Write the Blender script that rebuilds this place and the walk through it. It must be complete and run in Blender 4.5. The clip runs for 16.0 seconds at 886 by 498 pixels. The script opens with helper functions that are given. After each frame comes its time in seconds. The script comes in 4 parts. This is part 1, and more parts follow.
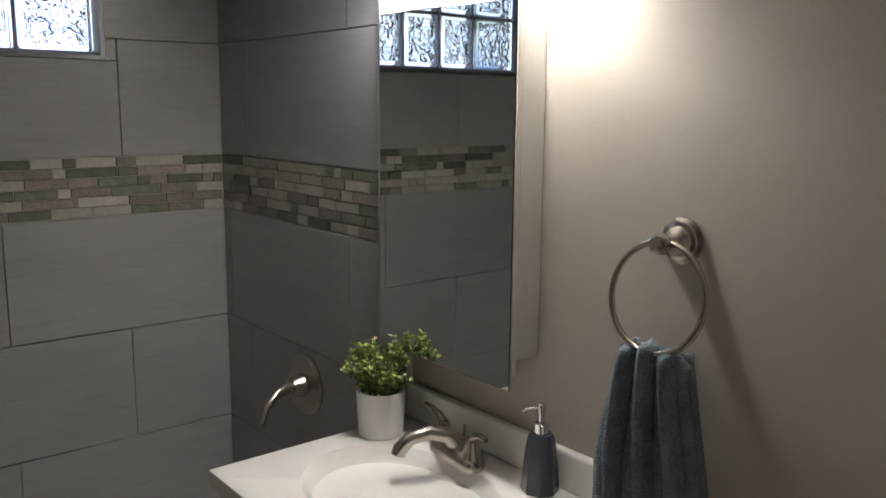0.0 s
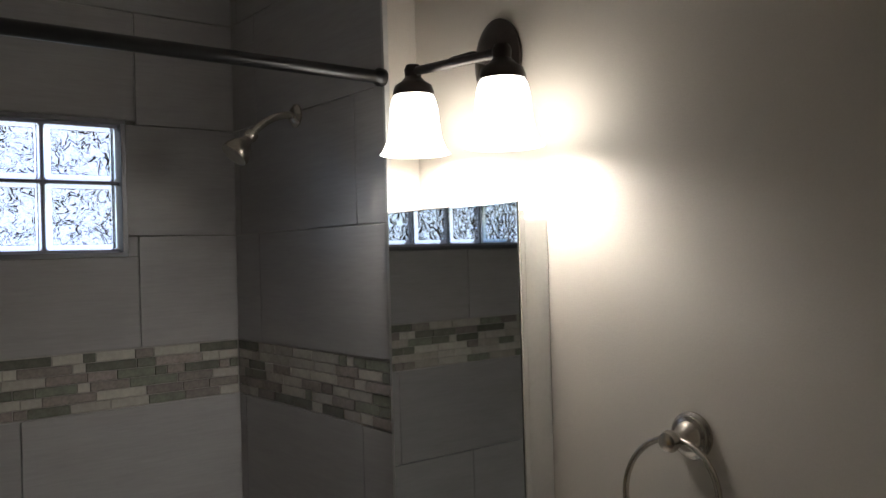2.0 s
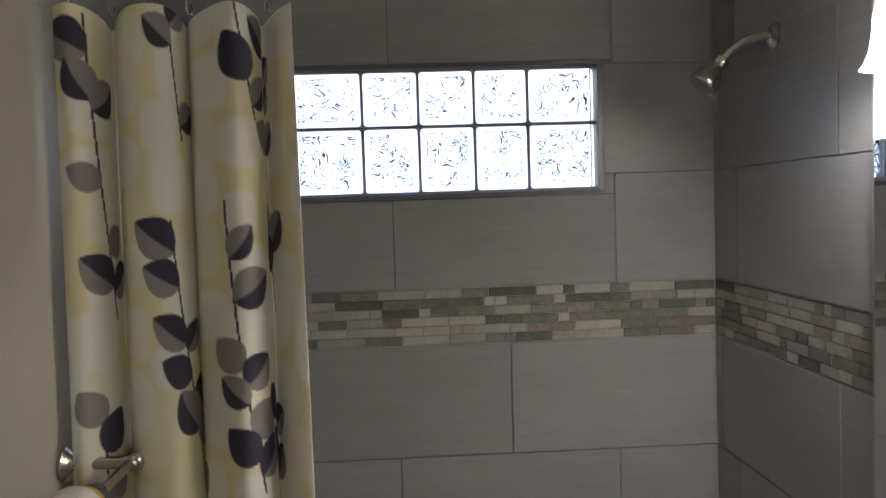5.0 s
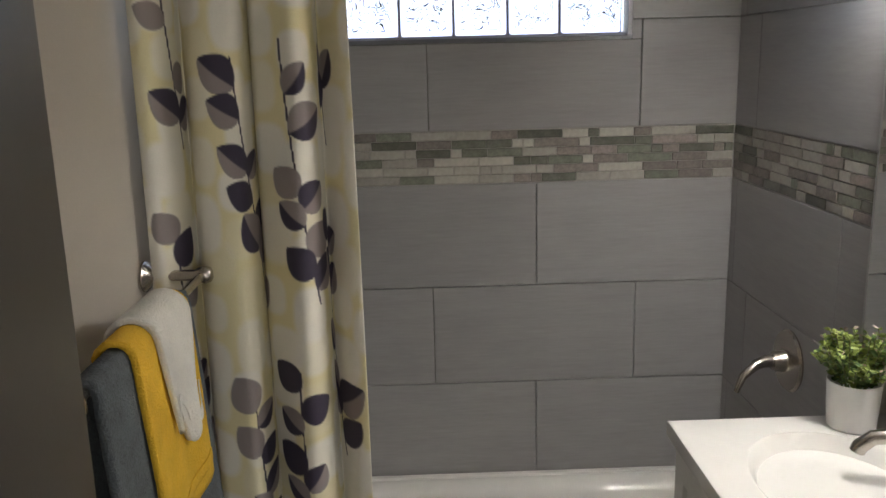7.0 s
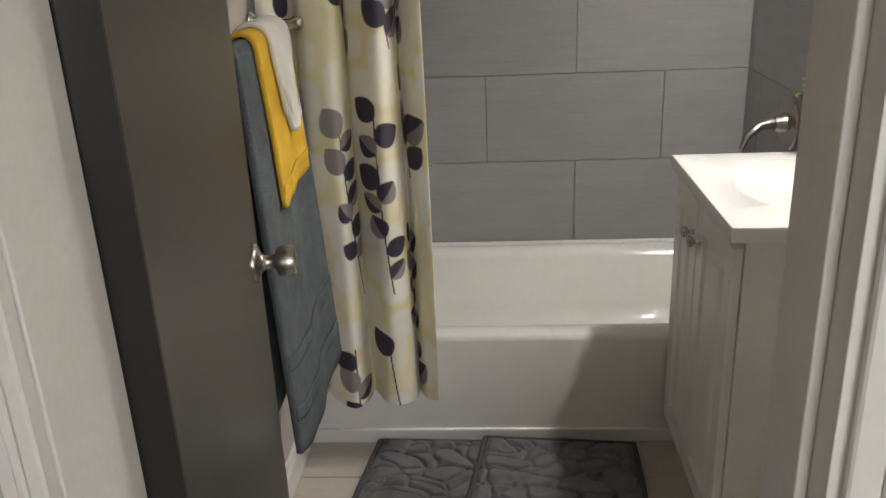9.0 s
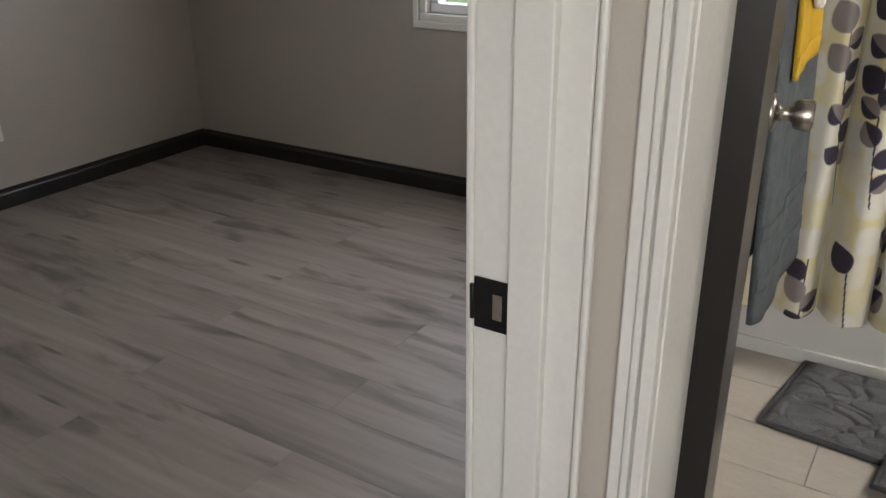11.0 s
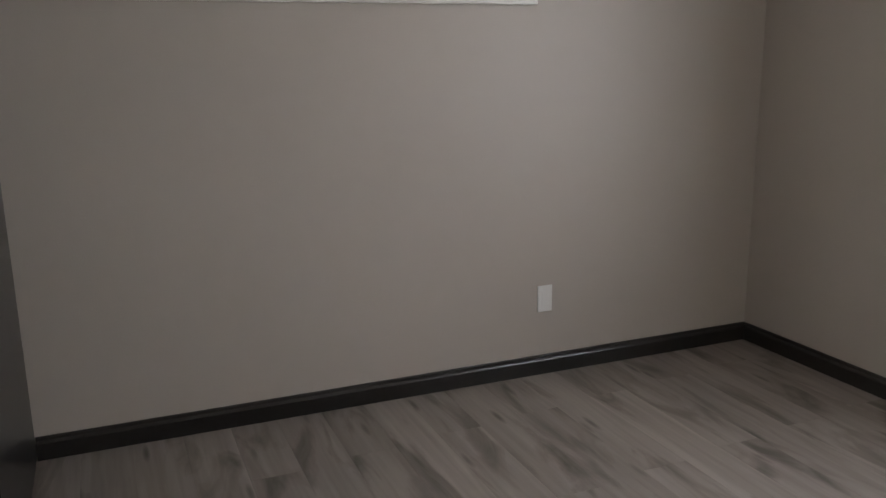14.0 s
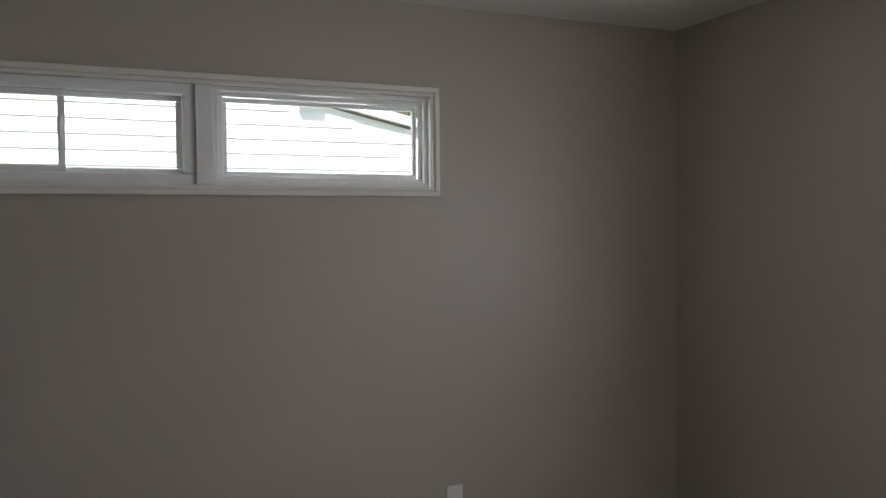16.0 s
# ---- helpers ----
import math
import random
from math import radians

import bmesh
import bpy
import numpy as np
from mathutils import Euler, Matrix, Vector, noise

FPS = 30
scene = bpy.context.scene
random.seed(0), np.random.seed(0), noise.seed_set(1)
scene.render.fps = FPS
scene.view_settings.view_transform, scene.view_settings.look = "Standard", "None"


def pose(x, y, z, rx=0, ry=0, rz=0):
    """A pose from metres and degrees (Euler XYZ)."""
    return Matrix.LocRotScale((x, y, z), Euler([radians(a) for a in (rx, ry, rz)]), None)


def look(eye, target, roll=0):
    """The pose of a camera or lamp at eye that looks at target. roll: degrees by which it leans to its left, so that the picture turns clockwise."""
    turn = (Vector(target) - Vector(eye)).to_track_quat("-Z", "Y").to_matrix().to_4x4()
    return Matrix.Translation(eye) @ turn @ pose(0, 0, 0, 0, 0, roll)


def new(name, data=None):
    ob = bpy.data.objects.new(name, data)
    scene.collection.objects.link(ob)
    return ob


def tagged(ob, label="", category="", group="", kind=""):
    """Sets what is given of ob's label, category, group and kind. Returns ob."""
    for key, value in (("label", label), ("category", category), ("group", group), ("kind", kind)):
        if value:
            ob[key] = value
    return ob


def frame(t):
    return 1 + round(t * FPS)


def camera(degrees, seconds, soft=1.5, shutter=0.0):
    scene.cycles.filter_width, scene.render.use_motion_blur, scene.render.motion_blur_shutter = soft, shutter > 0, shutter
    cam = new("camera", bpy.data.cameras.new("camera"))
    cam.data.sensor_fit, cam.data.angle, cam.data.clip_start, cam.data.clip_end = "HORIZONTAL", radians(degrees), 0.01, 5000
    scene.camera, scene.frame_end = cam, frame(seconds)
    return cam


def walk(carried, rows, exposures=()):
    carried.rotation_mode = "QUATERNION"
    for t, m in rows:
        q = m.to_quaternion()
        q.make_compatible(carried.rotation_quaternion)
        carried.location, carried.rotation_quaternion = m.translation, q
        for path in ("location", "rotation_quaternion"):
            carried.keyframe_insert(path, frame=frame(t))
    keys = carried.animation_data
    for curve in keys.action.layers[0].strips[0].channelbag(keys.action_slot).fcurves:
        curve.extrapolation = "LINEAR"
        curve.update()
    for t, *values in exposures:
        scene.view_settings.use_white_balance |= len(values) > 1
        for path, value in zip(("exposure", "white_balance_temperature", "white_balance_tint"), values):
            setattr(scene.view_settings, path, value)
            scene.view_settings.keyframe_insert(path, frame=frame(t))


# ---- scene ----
cam = camera(55.9, 16.0)
PATH = [
    (0, (0.504, 0.776, 1.556), (1.752, 2.302, 1.218), 0.5),
    (0.5, (0.496, 0.757, 1.600), (1.786, 2.276, 1.426), -0.1),
    (1, (0.501, 0.752, 1.616), (1.795, 2.275, 1.513), -0.1),
    (1.5, (0.499, 0.743, 1.636), (1.767, 2.291, 1.593), -0.9),
    (2, (0.495, 0.742, 1.646), (1.734, 2.314, 1.659), -1.6),
    (2.5, (0.515, 0.755, 1.642), (1.614, 2.427, 1.671), -1.7),
    (3, (0.618, 0.746, 1.652), (1.308, 2.622, 1.694), -1.2),
    (3.5, (0.677, 0.721, 1.649), (1.092, 2.675, 1.704), -1.9),
    (4, (0.639, 0.735, 1.630), (0.875, 2.720, 1.662), -1.8),
    (4.2, (0.644, 0.738, 1.627), (0.824, 2.729, 1.656), -1.9),
    (6.3, (0.639, 0.743, 1.673), (0.703, 2.702, 1.271), -1.3),
    (6.5, (0.634, 0.724, 1.654), (0.688, 2.680, 1.240), -1.1),
    (7, (0.608, 0.598, 1.621), (0.654, 2.548, 1.177), -1.4),
    (7.5, (0.583, 0.484, 1.607), (0.684, 2.402, 1.049), -1.1),
    (8, (0.642, 0.339, 1.574), (0.716, 2.241, 0.957), -0.6),
    (8.2, (0.672, 0.279, 1.550), (0.708, 2.168, 0.895), -1.0),
    (10.3, (0.587, -0.039, 1.282), (-0.003, 1.717, 0.528), -1.3),
    (10.5, (0.578, -0.060, 1.282), (-0.135, 1.642, 0.509), -1.1),
    (11, (0.526, -0.100, 1.279), (-0.453, 1.453, 0.486), -0.5),
    (11.5, (0.486, -0.129, 1.254), (-0.659, 1.263, 0.386), -0.5),
    (12, (0.453, -0.143, 1.258), (-0.805, 1.123, 0.355), -1.0),
    (12.5, (0.329, -0.095, 1.266), (-1.045, 1.043, 0.363), -1.8),
    (13, (0.195, -0.027, 1.291), (-1.222, 1.073, 0.407), -1.4),
    (13.5, (0.131, 0.009, 1.340), (-1.437, 1.016, 0.614), -1.0),
    (14, (0.200, 0.050, 1.410), (-1.605, 0.786, 0.961), -0.8),
    (14.5, (0.312, 0.104, 1.463), (-1.594, 0.674, 1.251), -1.9),
    (15, (0.278, 0.120, 1.476), (-1.651, 0.642, 1.392), -2.5),
    (15.5, (0.189, 0.184, 1.492), (-1.726, 0.759, 1.441), -1.9),
    (16, (0.200, 0.400, 1.490), (-1.632, 1.201, 1.436), -0.5),
]
walk(cam, [(t, look(e, g, r)) for t, e, g, r in PATH],
     exposures=[(0, 0.25), (1.5, -0.1), (2.5, -0.2), (3, 0.0), (3.5, 0.35), (4.2, 0.5), (7.0, 0.75), (8.2, 1.05), (10.3, 1.3), (11, 1.4), (12, 2.05), (13, 2.4), (13.5, 2.35), (14, 1.85), (14.5, 1.4), (15, 1.3), (16, 1.0)])

# ---- world and light ----
world = bpy.data.worlds.new("sky")
scene.world = world
world.use_nodes = True
wn = world.node_tree.nodes
sky = wn.new("ShaderNodeTexSky")
sky.sky_type, sky.sun_disc = "NISHITA", False
sky.sun_elevation, sky.sun_rotation = radians(48), radians(110)
world.node_tree.links.new(sky.outputs[0], wn["Background"].inputs[0])
wn["Background"].inputs[1].default_value = 0.15


def lamp(name, kind, m, energy, color=(1, 1, 1), **size):
    data = bpy.data.lights.new(name, kind)
    data.energy, data.color = energy, color
    if kind == "AREA":
        data.shape, data.size, data.size_y = "RECTANGLE", size["w"], size["h"]
    elif kind == "SUN":
        data.angle = radians(0.5)
    else:
        data.shadow_soft_size = size["r"]
    ob = new(name, data)
    ob.matrix_world = m
    return ob


lamp("sun", "SUN", look((6, -2.5, 7), (0, 0.5, 1)), 5.0, (1, 0.95, 0.88))
lamp("window_light_west", "AREA", look((-5.5, 0.4, 3.2), (-2.0, 1.2, 1.3)), 60, (0.97, 0.98, 1.0), w=2.6, h=0.7)
lamp("window_light_north", "AREA", look((-0.98, 3.08, 1.40), (-0.98, 1.9, 1.35)), 7.5, (0.93, 0.95, 1.0), w=0.95, h=1.08)
lamp("window_light_bath", "AREA", look((0.78, 3.3, 1.92), (0.78, 1.5, 1.57)), 3.0, (0.9, 0.94, 1.0), w=1.1, h=0.55)
# added fill light at the hall's unseen south end, no known source
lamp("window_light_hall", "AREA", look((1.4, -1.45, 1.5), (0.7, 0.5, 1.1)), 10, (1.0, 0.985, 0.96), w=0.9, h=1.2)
for yy in (2.070, 1.810):
    lamp("bulb", "POINT", pose(1.481, yy, 1.874), 10.5, (1, 0.97, 0.93), r=0.03)

# ---- materials ----


def material(name, color, rough=0.5, metal=0.0, var=0.12, scale=6.0, fine=90.0, bump=0.05, stretch=(1, 1, 1), random_amount=0.0, spec=0.5, coat=0.0):
    mat = bpy.data.materials.new(name)
    mat.use_nodes = True
    nt = mat.node_tree
    n, l = nt.nodes, nt.links
    b = n["Principled BSDF"]
    b.inputs["Roughness"].default_value, b.inputs["Metallic"].default_value = rough, metal
    b.inputs["Specular IOR Level"].default_value, b.inputs["Coat Weight"].default_value = spec, coat
    tc, mp = n.new("ShaderNodeTexCoord"), n.new("ShaderNodeMapping")
    mp.inputs["Scale"].default_value = stretch
    l.new(tc.outputs["Object"], mp.inputs[0])
    big, small = n.new("ShaderNodeTexNoise"), n.new("ShaderNodeTexNoise")
    big.inputs["Scale"].default_value, small.inputs["Scale"].default_value = scale, fine
    big.inputs["Detail"].default_value, small.inputs["Detail"].default_value = 4, 5
    mix = n.new("ShaderNodeMath")
    mix.operation = "ADD"
    for t in (big, small):
        l.new(mp.outputs[0], t.inputs[0])
    l.new(big.outputs[0], mix.inputs[0]), l.new(small.outputs[0], mix.inputs[1])
    last = mix.outputs[0]
    rng = n.new("ShaderNodeMapRange")
    rng.inputs[1].default_value, rng.inputs[2].default_value = 0.6, 1.4
    rng.inputs[3].default_value, rng.inputs[4].default_value = 1 - var, 1 + var
    l.new(last, rng.inputs[0])
    val = rng.outputs[0]
    if random_amount:
        info, m2, m3 = n.new("ShaderNodeObjectInfo"), n.new("ShaderNodeMapRange"), n.new("ShaderNodeMath")
        m2.inputs[3].default_value, m2.inputs[4].default_value = 1 - random_amount, 1 + random_amount
        m3.operation = "MULTIPLY"
        l.new(info.outputs["Random"], m2.inputs[0]), l.new(m2.outputs[0], m3.inputs[0]), l.new(val, m3.inputs[1])
        val = m3.outputs[0]
    hsv = n.new("ShaderNodeHueSaturation")
    hsv.inputs["Color"].default_value = (*color, 1)
    l.new(val, hsv.inputs["Value"]), l.new(hsv.outputs[0], b.inputs["Base Color"])
    if bump:
        bp = n.new("ShaderNodeBump")
        bp.inputs["Strength"].default_value, bp.inputs["Distance"].default_value = bump, 0.004
        l.new(small.outputs[0], bp.inputs["Height"]), l.new(bp.outputs[0], b.inputs["Normal"])
    return mat


PAINT = material("wall_paint", (0.50, 0.455, 0.40), 0.55, var=0.04, scale=1.5, fine=260, bump=0.12)
BEDPAINT = material("bedroom_paint", (0.43, 0.385, 0.342), 0.45, var=0.04, scale=1.2, fine=240, bump=0.15)
CEIL = material("ceiling_paint", (0.78, 0.76, 0.72), 0.8, var=0.03, fine=150, bump=0.2)
WHITE = material("white_trim_paint", (0.74, 0.72, 0.68), 0.32, var=0.05, scale=4, fine=120, bump=0.05)
DARK = material("espresso_paint", (0.016, 0.014, 0.013), 0.3, var=0.15, scale=3, fine=60, bump=0.04)
DOORDARK = material("espresso_door", (0.05, 0.042, 0.037), 0.32, var=0.12, scale=3, fine=80, bump=0.05, stretch=(6, 6, 1))
TILE = material("grey_porcelain", (0.295, 0.284, 0.282), 0.33, var=0.10, scale=4, fine=18, bump=0.03, stretch=(0.8, 0.8, 9), random_amount=0.05)
GROUT = material("grout", (0.34, 0.32, 0.30), 0.9, var=0.1, fine=300, bump=0.1)
DARKGROUT = material("dark_grout", (0.17, 0.16, 0.15), 0.9, var=0.1, fine=300, bump=0.1)
MOS = [material("mosaic_pale", (0.40, 0.375, 0.33), 0.18, var=0.18, scale=20, fine=90, random_amount=0.16),
       material("mosaic_sage", (0.15, 0.155, 0.125), 0.12, var=0.35, scale=35, fine=120, random_amount=0.3, coat=0.3),
       material("mosaic_taupe", (0.225, 0.195, 0.18), 0.16, var=0.3, scale=30, fine=120, random_amount=0.25, coat=0.2)]
FLOORTILE = material("bath_floor_tile", (0.52, 0.47, 0.41), 0.35, var=0.1, scale=3, fine=20, stretch=(2, 9, 2), random_amount=0.05)
CERAMIC = material("white_enamel", (0.80, 0.78, 0.745), 0.1, var=0.02, scale=2, fine=40, bump=0.0, coat=0.3)
CULTURED = material("cultured_marble", (0.83, 0.81, 0.78), 0.16, var=0.02, scale=3, fine=50, bump=0.0, coat=0.2)
CABINET = material("white_thermofoil", (0.72, 0.70, 0.665), 0.35, var=0.03, scale=4, fine=90, bump=0.03)
NICKEL = material("brushed_nickel", (0.50, 0.46, 0.41), 0.27, 1.0, var=0.12, scale=8, fine=160, stretch=(1, 1, 6), bump=0.05)
CHROME = material("chrome", (0.8, 0.8, 0.8), 0.08, 1.0, var=0.03, bump=0)
BRONZE = material("oil_rubbed_bronze", (0.035, 0.027, 0.024), 0.33, 0.6, var=0.25, scale=20, bump=0.05)
BLACKROD = material("black_rod", (0.008, 0.008, 0.009), 0.3, 0.3, var=0.15, bump=0.02)
TOWELGREY = material("grey_terry", (0.10, 0.112, 0.12), 0.95, var=0.4, scale=25, fine=260, bump=1.0)
TOWELBLUE = material("slate_terry", (0.20, 0.24, 0.275), 0.95, var=0.45, scale=30, fine=260, bump=1.0)
YELLOW = material("yellow_terry", (0.72, 0.43, 0.03), 0.95, var=0.14, scale=25, fine=280, bump=0.9)
TOWELWHITE = material("white_terry", (0.75, 0.72, 0.66), 0.95, var=0.1, scale=25, fine=280, bump=0.9)
POT = material("matte_white_pot", (0.70, 0.685, 0.67), 0.45, var=0.03, bump=0.05)
LEAF = [material("leaf_light", (0.24, 0.30, 0.07), 0.5, var=0.3, scale=60), material("leaf_deep", (0.075, 0.13, 0.035), 0.5, var=0.3, scale=60),
        material("leaf_pink_tip", (0.45, 0.34, 0.30), 0.55, var=0.2, scale=60)]
STEM = material("stem", (0.12, 0.12, 0.05), 0.7)
DISPENSER = material("slate_ceramic", (0.075, 0.083, 0.10), 0.25, var=0.12, scale=30, bump=0.05)
MATGREY = material("grey_memory_foam", (0.13, 0.13, 0.135), 0.8, var=0.3, scale=14, fine=200, bump=0.5)
MATEDGE = material("mat_edge", (0.06, 0.06, 0.063), 0.9, var=0.2, bump=0.4)
TRIMMETAL = material("tile_edge_metal", (0.42, 0.41, 0.40), 0.45, 0.2, var=0.05)
MORTAR = material("blue_grey_mortar", (0.27, 0.28, 0.34), 0.7, var=0.1)
EDGEMETAL = material("dark_window_edging", (0.14, 0.14, 0.15), 0.35, 0.6, var=0.1)
PLATE = material("white_plastic", (0.76, 0.755, 0.73), 0.35, var=0.02, bump=0.0)
VINYL = material("white_vinyl_frame", (0.80, 0.81, 0.82), 0.3, var=0.02, bump=0.0)
SIDING = material("white_siding", (0.82, 0.82, 0.80), 0.6, var=0.05)
SHINGLE = material("roof_shingle", (0.55, 0.54, 0.53), 0.9, var=0.2, fine=60)
GRASS = material("lawn", (0.07, 0.11, 0.035), 0.9, var=0.4, scale=2, fine=60)
FOLIAGE = material("tree_foliage", (0.12, 0.15, 0.07), 0.7, var=0.4, scale=3)
BARK = material("bark", (0.12, 0.09, 0.07), 0.9, var=0.3)


def plank_material():
    mat = material("grey_vinyl_plank", (0.248, 0.211, 0.188), 0.50, var=0.30, scale=1.6, fine=7, bump=0.08, stretch=(0.3, 5, 1), random_amount=0.10)
    nt = mat.node_tree
    n, l = nt.nodes, nt.links
    b = n["Principled BSDF"]
    base = b.inputs["Base Color"].links[0].from_socket
    info, tc, mp, add = n.new("ShaderNodeObjectInfo"), n.new("ShaderNodeTexCoord"), n.new("ShaderNodeMapping"), n.new("ShaderNodeVectorMath")
    mp.inputs["Scale"].default_value = (1.3, 5.5, 1)
    add.operation = "ADD"
    mul = n.new("ShaderNodeMath")
    mul.operation, mul.inputs[1].default_value = "MULTIPLY", 37.0
    l.new(info.outputs["Random"], mul.inputs[0])
    l.new(tc.outputs["Object"], mp.inputs[0]), l.new(mp.outputs[0], add.inputs[0]), l.new(mul.outputs[0], add.inputs[1])
    knots = n.new("ShaderNodeTexNoise")
    knots.inputs["Scale"].default_value, knots.inputs["Detail"].default_value, knots.inputs["Distortion"].default_value = 1.4, 6, 0.8
    l.new(add.outputs[0], knots.inputs[0])
    ramp = n.new("ShaderNodeValToRGB")
    ramp.color_ramp.elements[0].position, ramp.color_ramp.elements[1].position = 0.52, 0.70
    l.new(knots.outputs[0], ramp.inputs[0])
    mx = n.new("ShaderNodeMix")
    mx.data_type = "RGBA"
    l.new(ramp.outputs[0], mx.inputs[0]), l.new(base, mx.inputs[6])
    mx.inputs[7].default_value = (0.10, 0.082, 0.07, 1)
    l.new(mx.outputs[2], b.inputs["Base Color"])
    # small dark knots, a few to a plank
    m3, vo, r3, mk = n.new("ShaderNodeVectorMath"), n.new("ShaderNodeTexVoronoi"), n.new("ShaderNodeMapRange"), n.new("ShaderNodeMix")
    m3.operation, m3.inputs[1].default_value = "MULTIPLY", (1.5, 1.9, 1)
    vo.inputs["Scale"].default_value = 1.0
    l.new(add.outputs[0], m3.inputs[0]), l.new(m3.outputs[0], vo.inputs["Vector"])
    r3.inputs[1].default_value, r3.inputs[2].default_value = 0.05, 0.16
    r3.inputs[3].default_value, r3.inputs[4].default_value = 0.75, 0.0
    l.new(vo.outputs["Distance"], r3.inputs[0])
    mk.data_type = "RGBA"
    l.new(r3.outputs[0], mk.inputs[0]), l.new(mx.outputs[2], mk.inputs[6])
    mk.inputs[7].default_value = (0.055, 0.045, 0.04, 1)
    l.new(mk.outputs[2], b.inputs["Base Color"])
    # every plank samples its own stretch of grain
    for t in [x for x in n if x.bl_idname == "ShaderNodeTexNoise" and x != knots]:
        src = t.inputs[0].links[0].from_socket
        a2 = n.new("ShaderNodeVectorMath")
        a2.operation = "ADD"
        l.new(src, a2.inputs[0]), l.new(mul.outputs[0], a2.inputs[1]), l.new(a2.outputs[0], t.inputs[0])
    return mat


PLANK = plank_material()


def glass_material(name, rough, wavy=0.0, tint=(1, 1, 1)):
    mat = bpy.data.materials.new(name)
    mat.use_nodes = True
    nt = mat.node_tree
    n, l = nt.nodes, nt.links
    b = n["Principled BSDF"]
    b.inputs["Base Color"].default_value = (*tint, 1)
    b.inputs["Roughness"].default_value, b.inputs["Transmission Weight"].default_value = rough, 1.0
    b.inputs["IOR"].default_value = 1.45
    if wavy:
        tc, noi, bp = n.new("ShaderNodeTexCoord"), n.new("ShaderNodeTexNoise"), n.new("ShaderNodeBump")
        noi.inputs["Scale"].default_value, noi.inputs["Detail"].default_value, noi.inputs["Distortion"].default_value = 30, 1.5, 1.6
        info, mul, add = n.new("ShaderNodeObjectInfo"), n.new("ShaderNodeMath"), n.new("ShaderNodeVectorMath")
        mul.operation, mul.inputs[1].default_value, add.operation = "MULTIPLY", 11.0, "ADD"
        l.new(info.outputs["Random"], mul.inputs[0])
        l.new(tc.outputs["Object"], add.inputs[0]), l.new(mul.outputs[0], add.inputs[1]), l.new(add.outputs[0], noi.inputs[0])
        bp.inputs["Strength"].default_value, bp.inputs["Distance"].default_value = wavy, 0.032
        l.new(noi.outputs[0], bp.inputs["Height"]), l.new(bp.outputs[0], b.inputs["Normal"])
    return mat


BLOCKGLASS = glass_material("wavy_block_glass", 0.09, 1.0, (0.95, 0.97, 1.0))
BLOCKEDGE = glass_material("block_edge_glass", 0.12, 0.0, (0.72, 0.79, 0.93))
PANE = glass_material("window_glass", 0.0)
MIRROR = material("mirror_silver", (0.80, 0.82, 0.81), 0.02, 1.0, var=0.0, bump=0)

SHADE = bpy.data.materials.new("frosted_lit_shade")
SHADE.use_nodes = True
sb = SHADE.node_tree.nodes["Principled BSDF"]
sb.inputs["Base Color"].default_value = (0.9, 0.86, 0.78, 1)
sb.inputs["Roughness"].default_value = 0.35
sb.inputs["Emission Color"].default_value = (1.0, 0.955, 0.88, 1)
sb.inputs["Emission Strength"].default_value = 9.0

# ---- mesh helpers ----


def box(bm, lo, hi, bevel=0.0, seg=2):
    r = bmesh.ops.create_cube(bm, size=1)
    vs = r["verts"]
    c, s = [(a + b) / 2 for a, b in zip(lo, hi)], [b - a for a, b in zip(lo, hi)]
    for v in vs:
        v.co = Vector([v.co[i] * s[i] + c[i] for i in range(3)])
    if bevel:
        es = list({e for v in vs for e in v.link_edges})
        bmesh.ops.bevel(bm, geom=es, offset=bevel, segments=seg, affect="EDGES", profile=0.5)
    return bm


def lathe(bm, prof, m=None, n=32, cap=True):
    """prof: radius, height pairs round z."""
    m = m or Matrix()
    rings = [[bm.verts.new(m @ Vector((r * math.cos(2 * math.pi * k / n), r * math.sin(2 * math.pi * k / n), z))) for k in range(n)] for r, z in prof]
    for a, b in zip(rings, rings[1:]):
        for k in range(n):
            bm.faces.new((a[k], a[(k + 1) % n], b[(k + 1) % n], b[k]))
    if cap:
        bm.faces.new(rings[0][::-1]), bm.faces.new(rings[-1])
    return bm


def tube(bm, pts, rad, n=16, cap=True):
    """A round bar through points; rad is one number or one for each point."""
    pts = [Vector(p) for p in pts]
    rads = rad if isinstance(rad, (list, tuple)) else [rad] * len(pts)
    rings, side = [], None
    for i, p in enumerate(pts):
        d = (pts[min(i + 1, len(pts) - 1)] - pts[max(i - 1, 0)]).normalized()
        if side is None:
            side = d.orthogonal().normalized()
        side = (side - d * side.dot(d)).normalized()
        up = d.cross(side)
        rings.append([bm.verts.new(p + rads[i] * (math.cos(2 * math.pi * k / n) * side + math.sin(2 * math.pi * k / n) * up)) for k in range(n)])
    for a, b in zip(rings, rings[1:]):
        for k in range(n):
            bm.faces.new((a[k], a[(k + 1) % n], b[(k + 1) % n], b[k]))
    if cap:
        bm.faces.new(rings[0][::-1]), bm.faces.new(rings[-1])
    return bm


def arc(p0, p1, p2, n=10):
    """Points of a smooth bend from p0 by p1 to p2."""
    p0, p1, p2 = Vector(p0), Vector(p1), Vector(p2)
    return [(1 - t) ** 2 * p0 + 2 * t * (1 - t) * p1 + t * t * p2 for t in [i / n for i in range(n + 1)]]


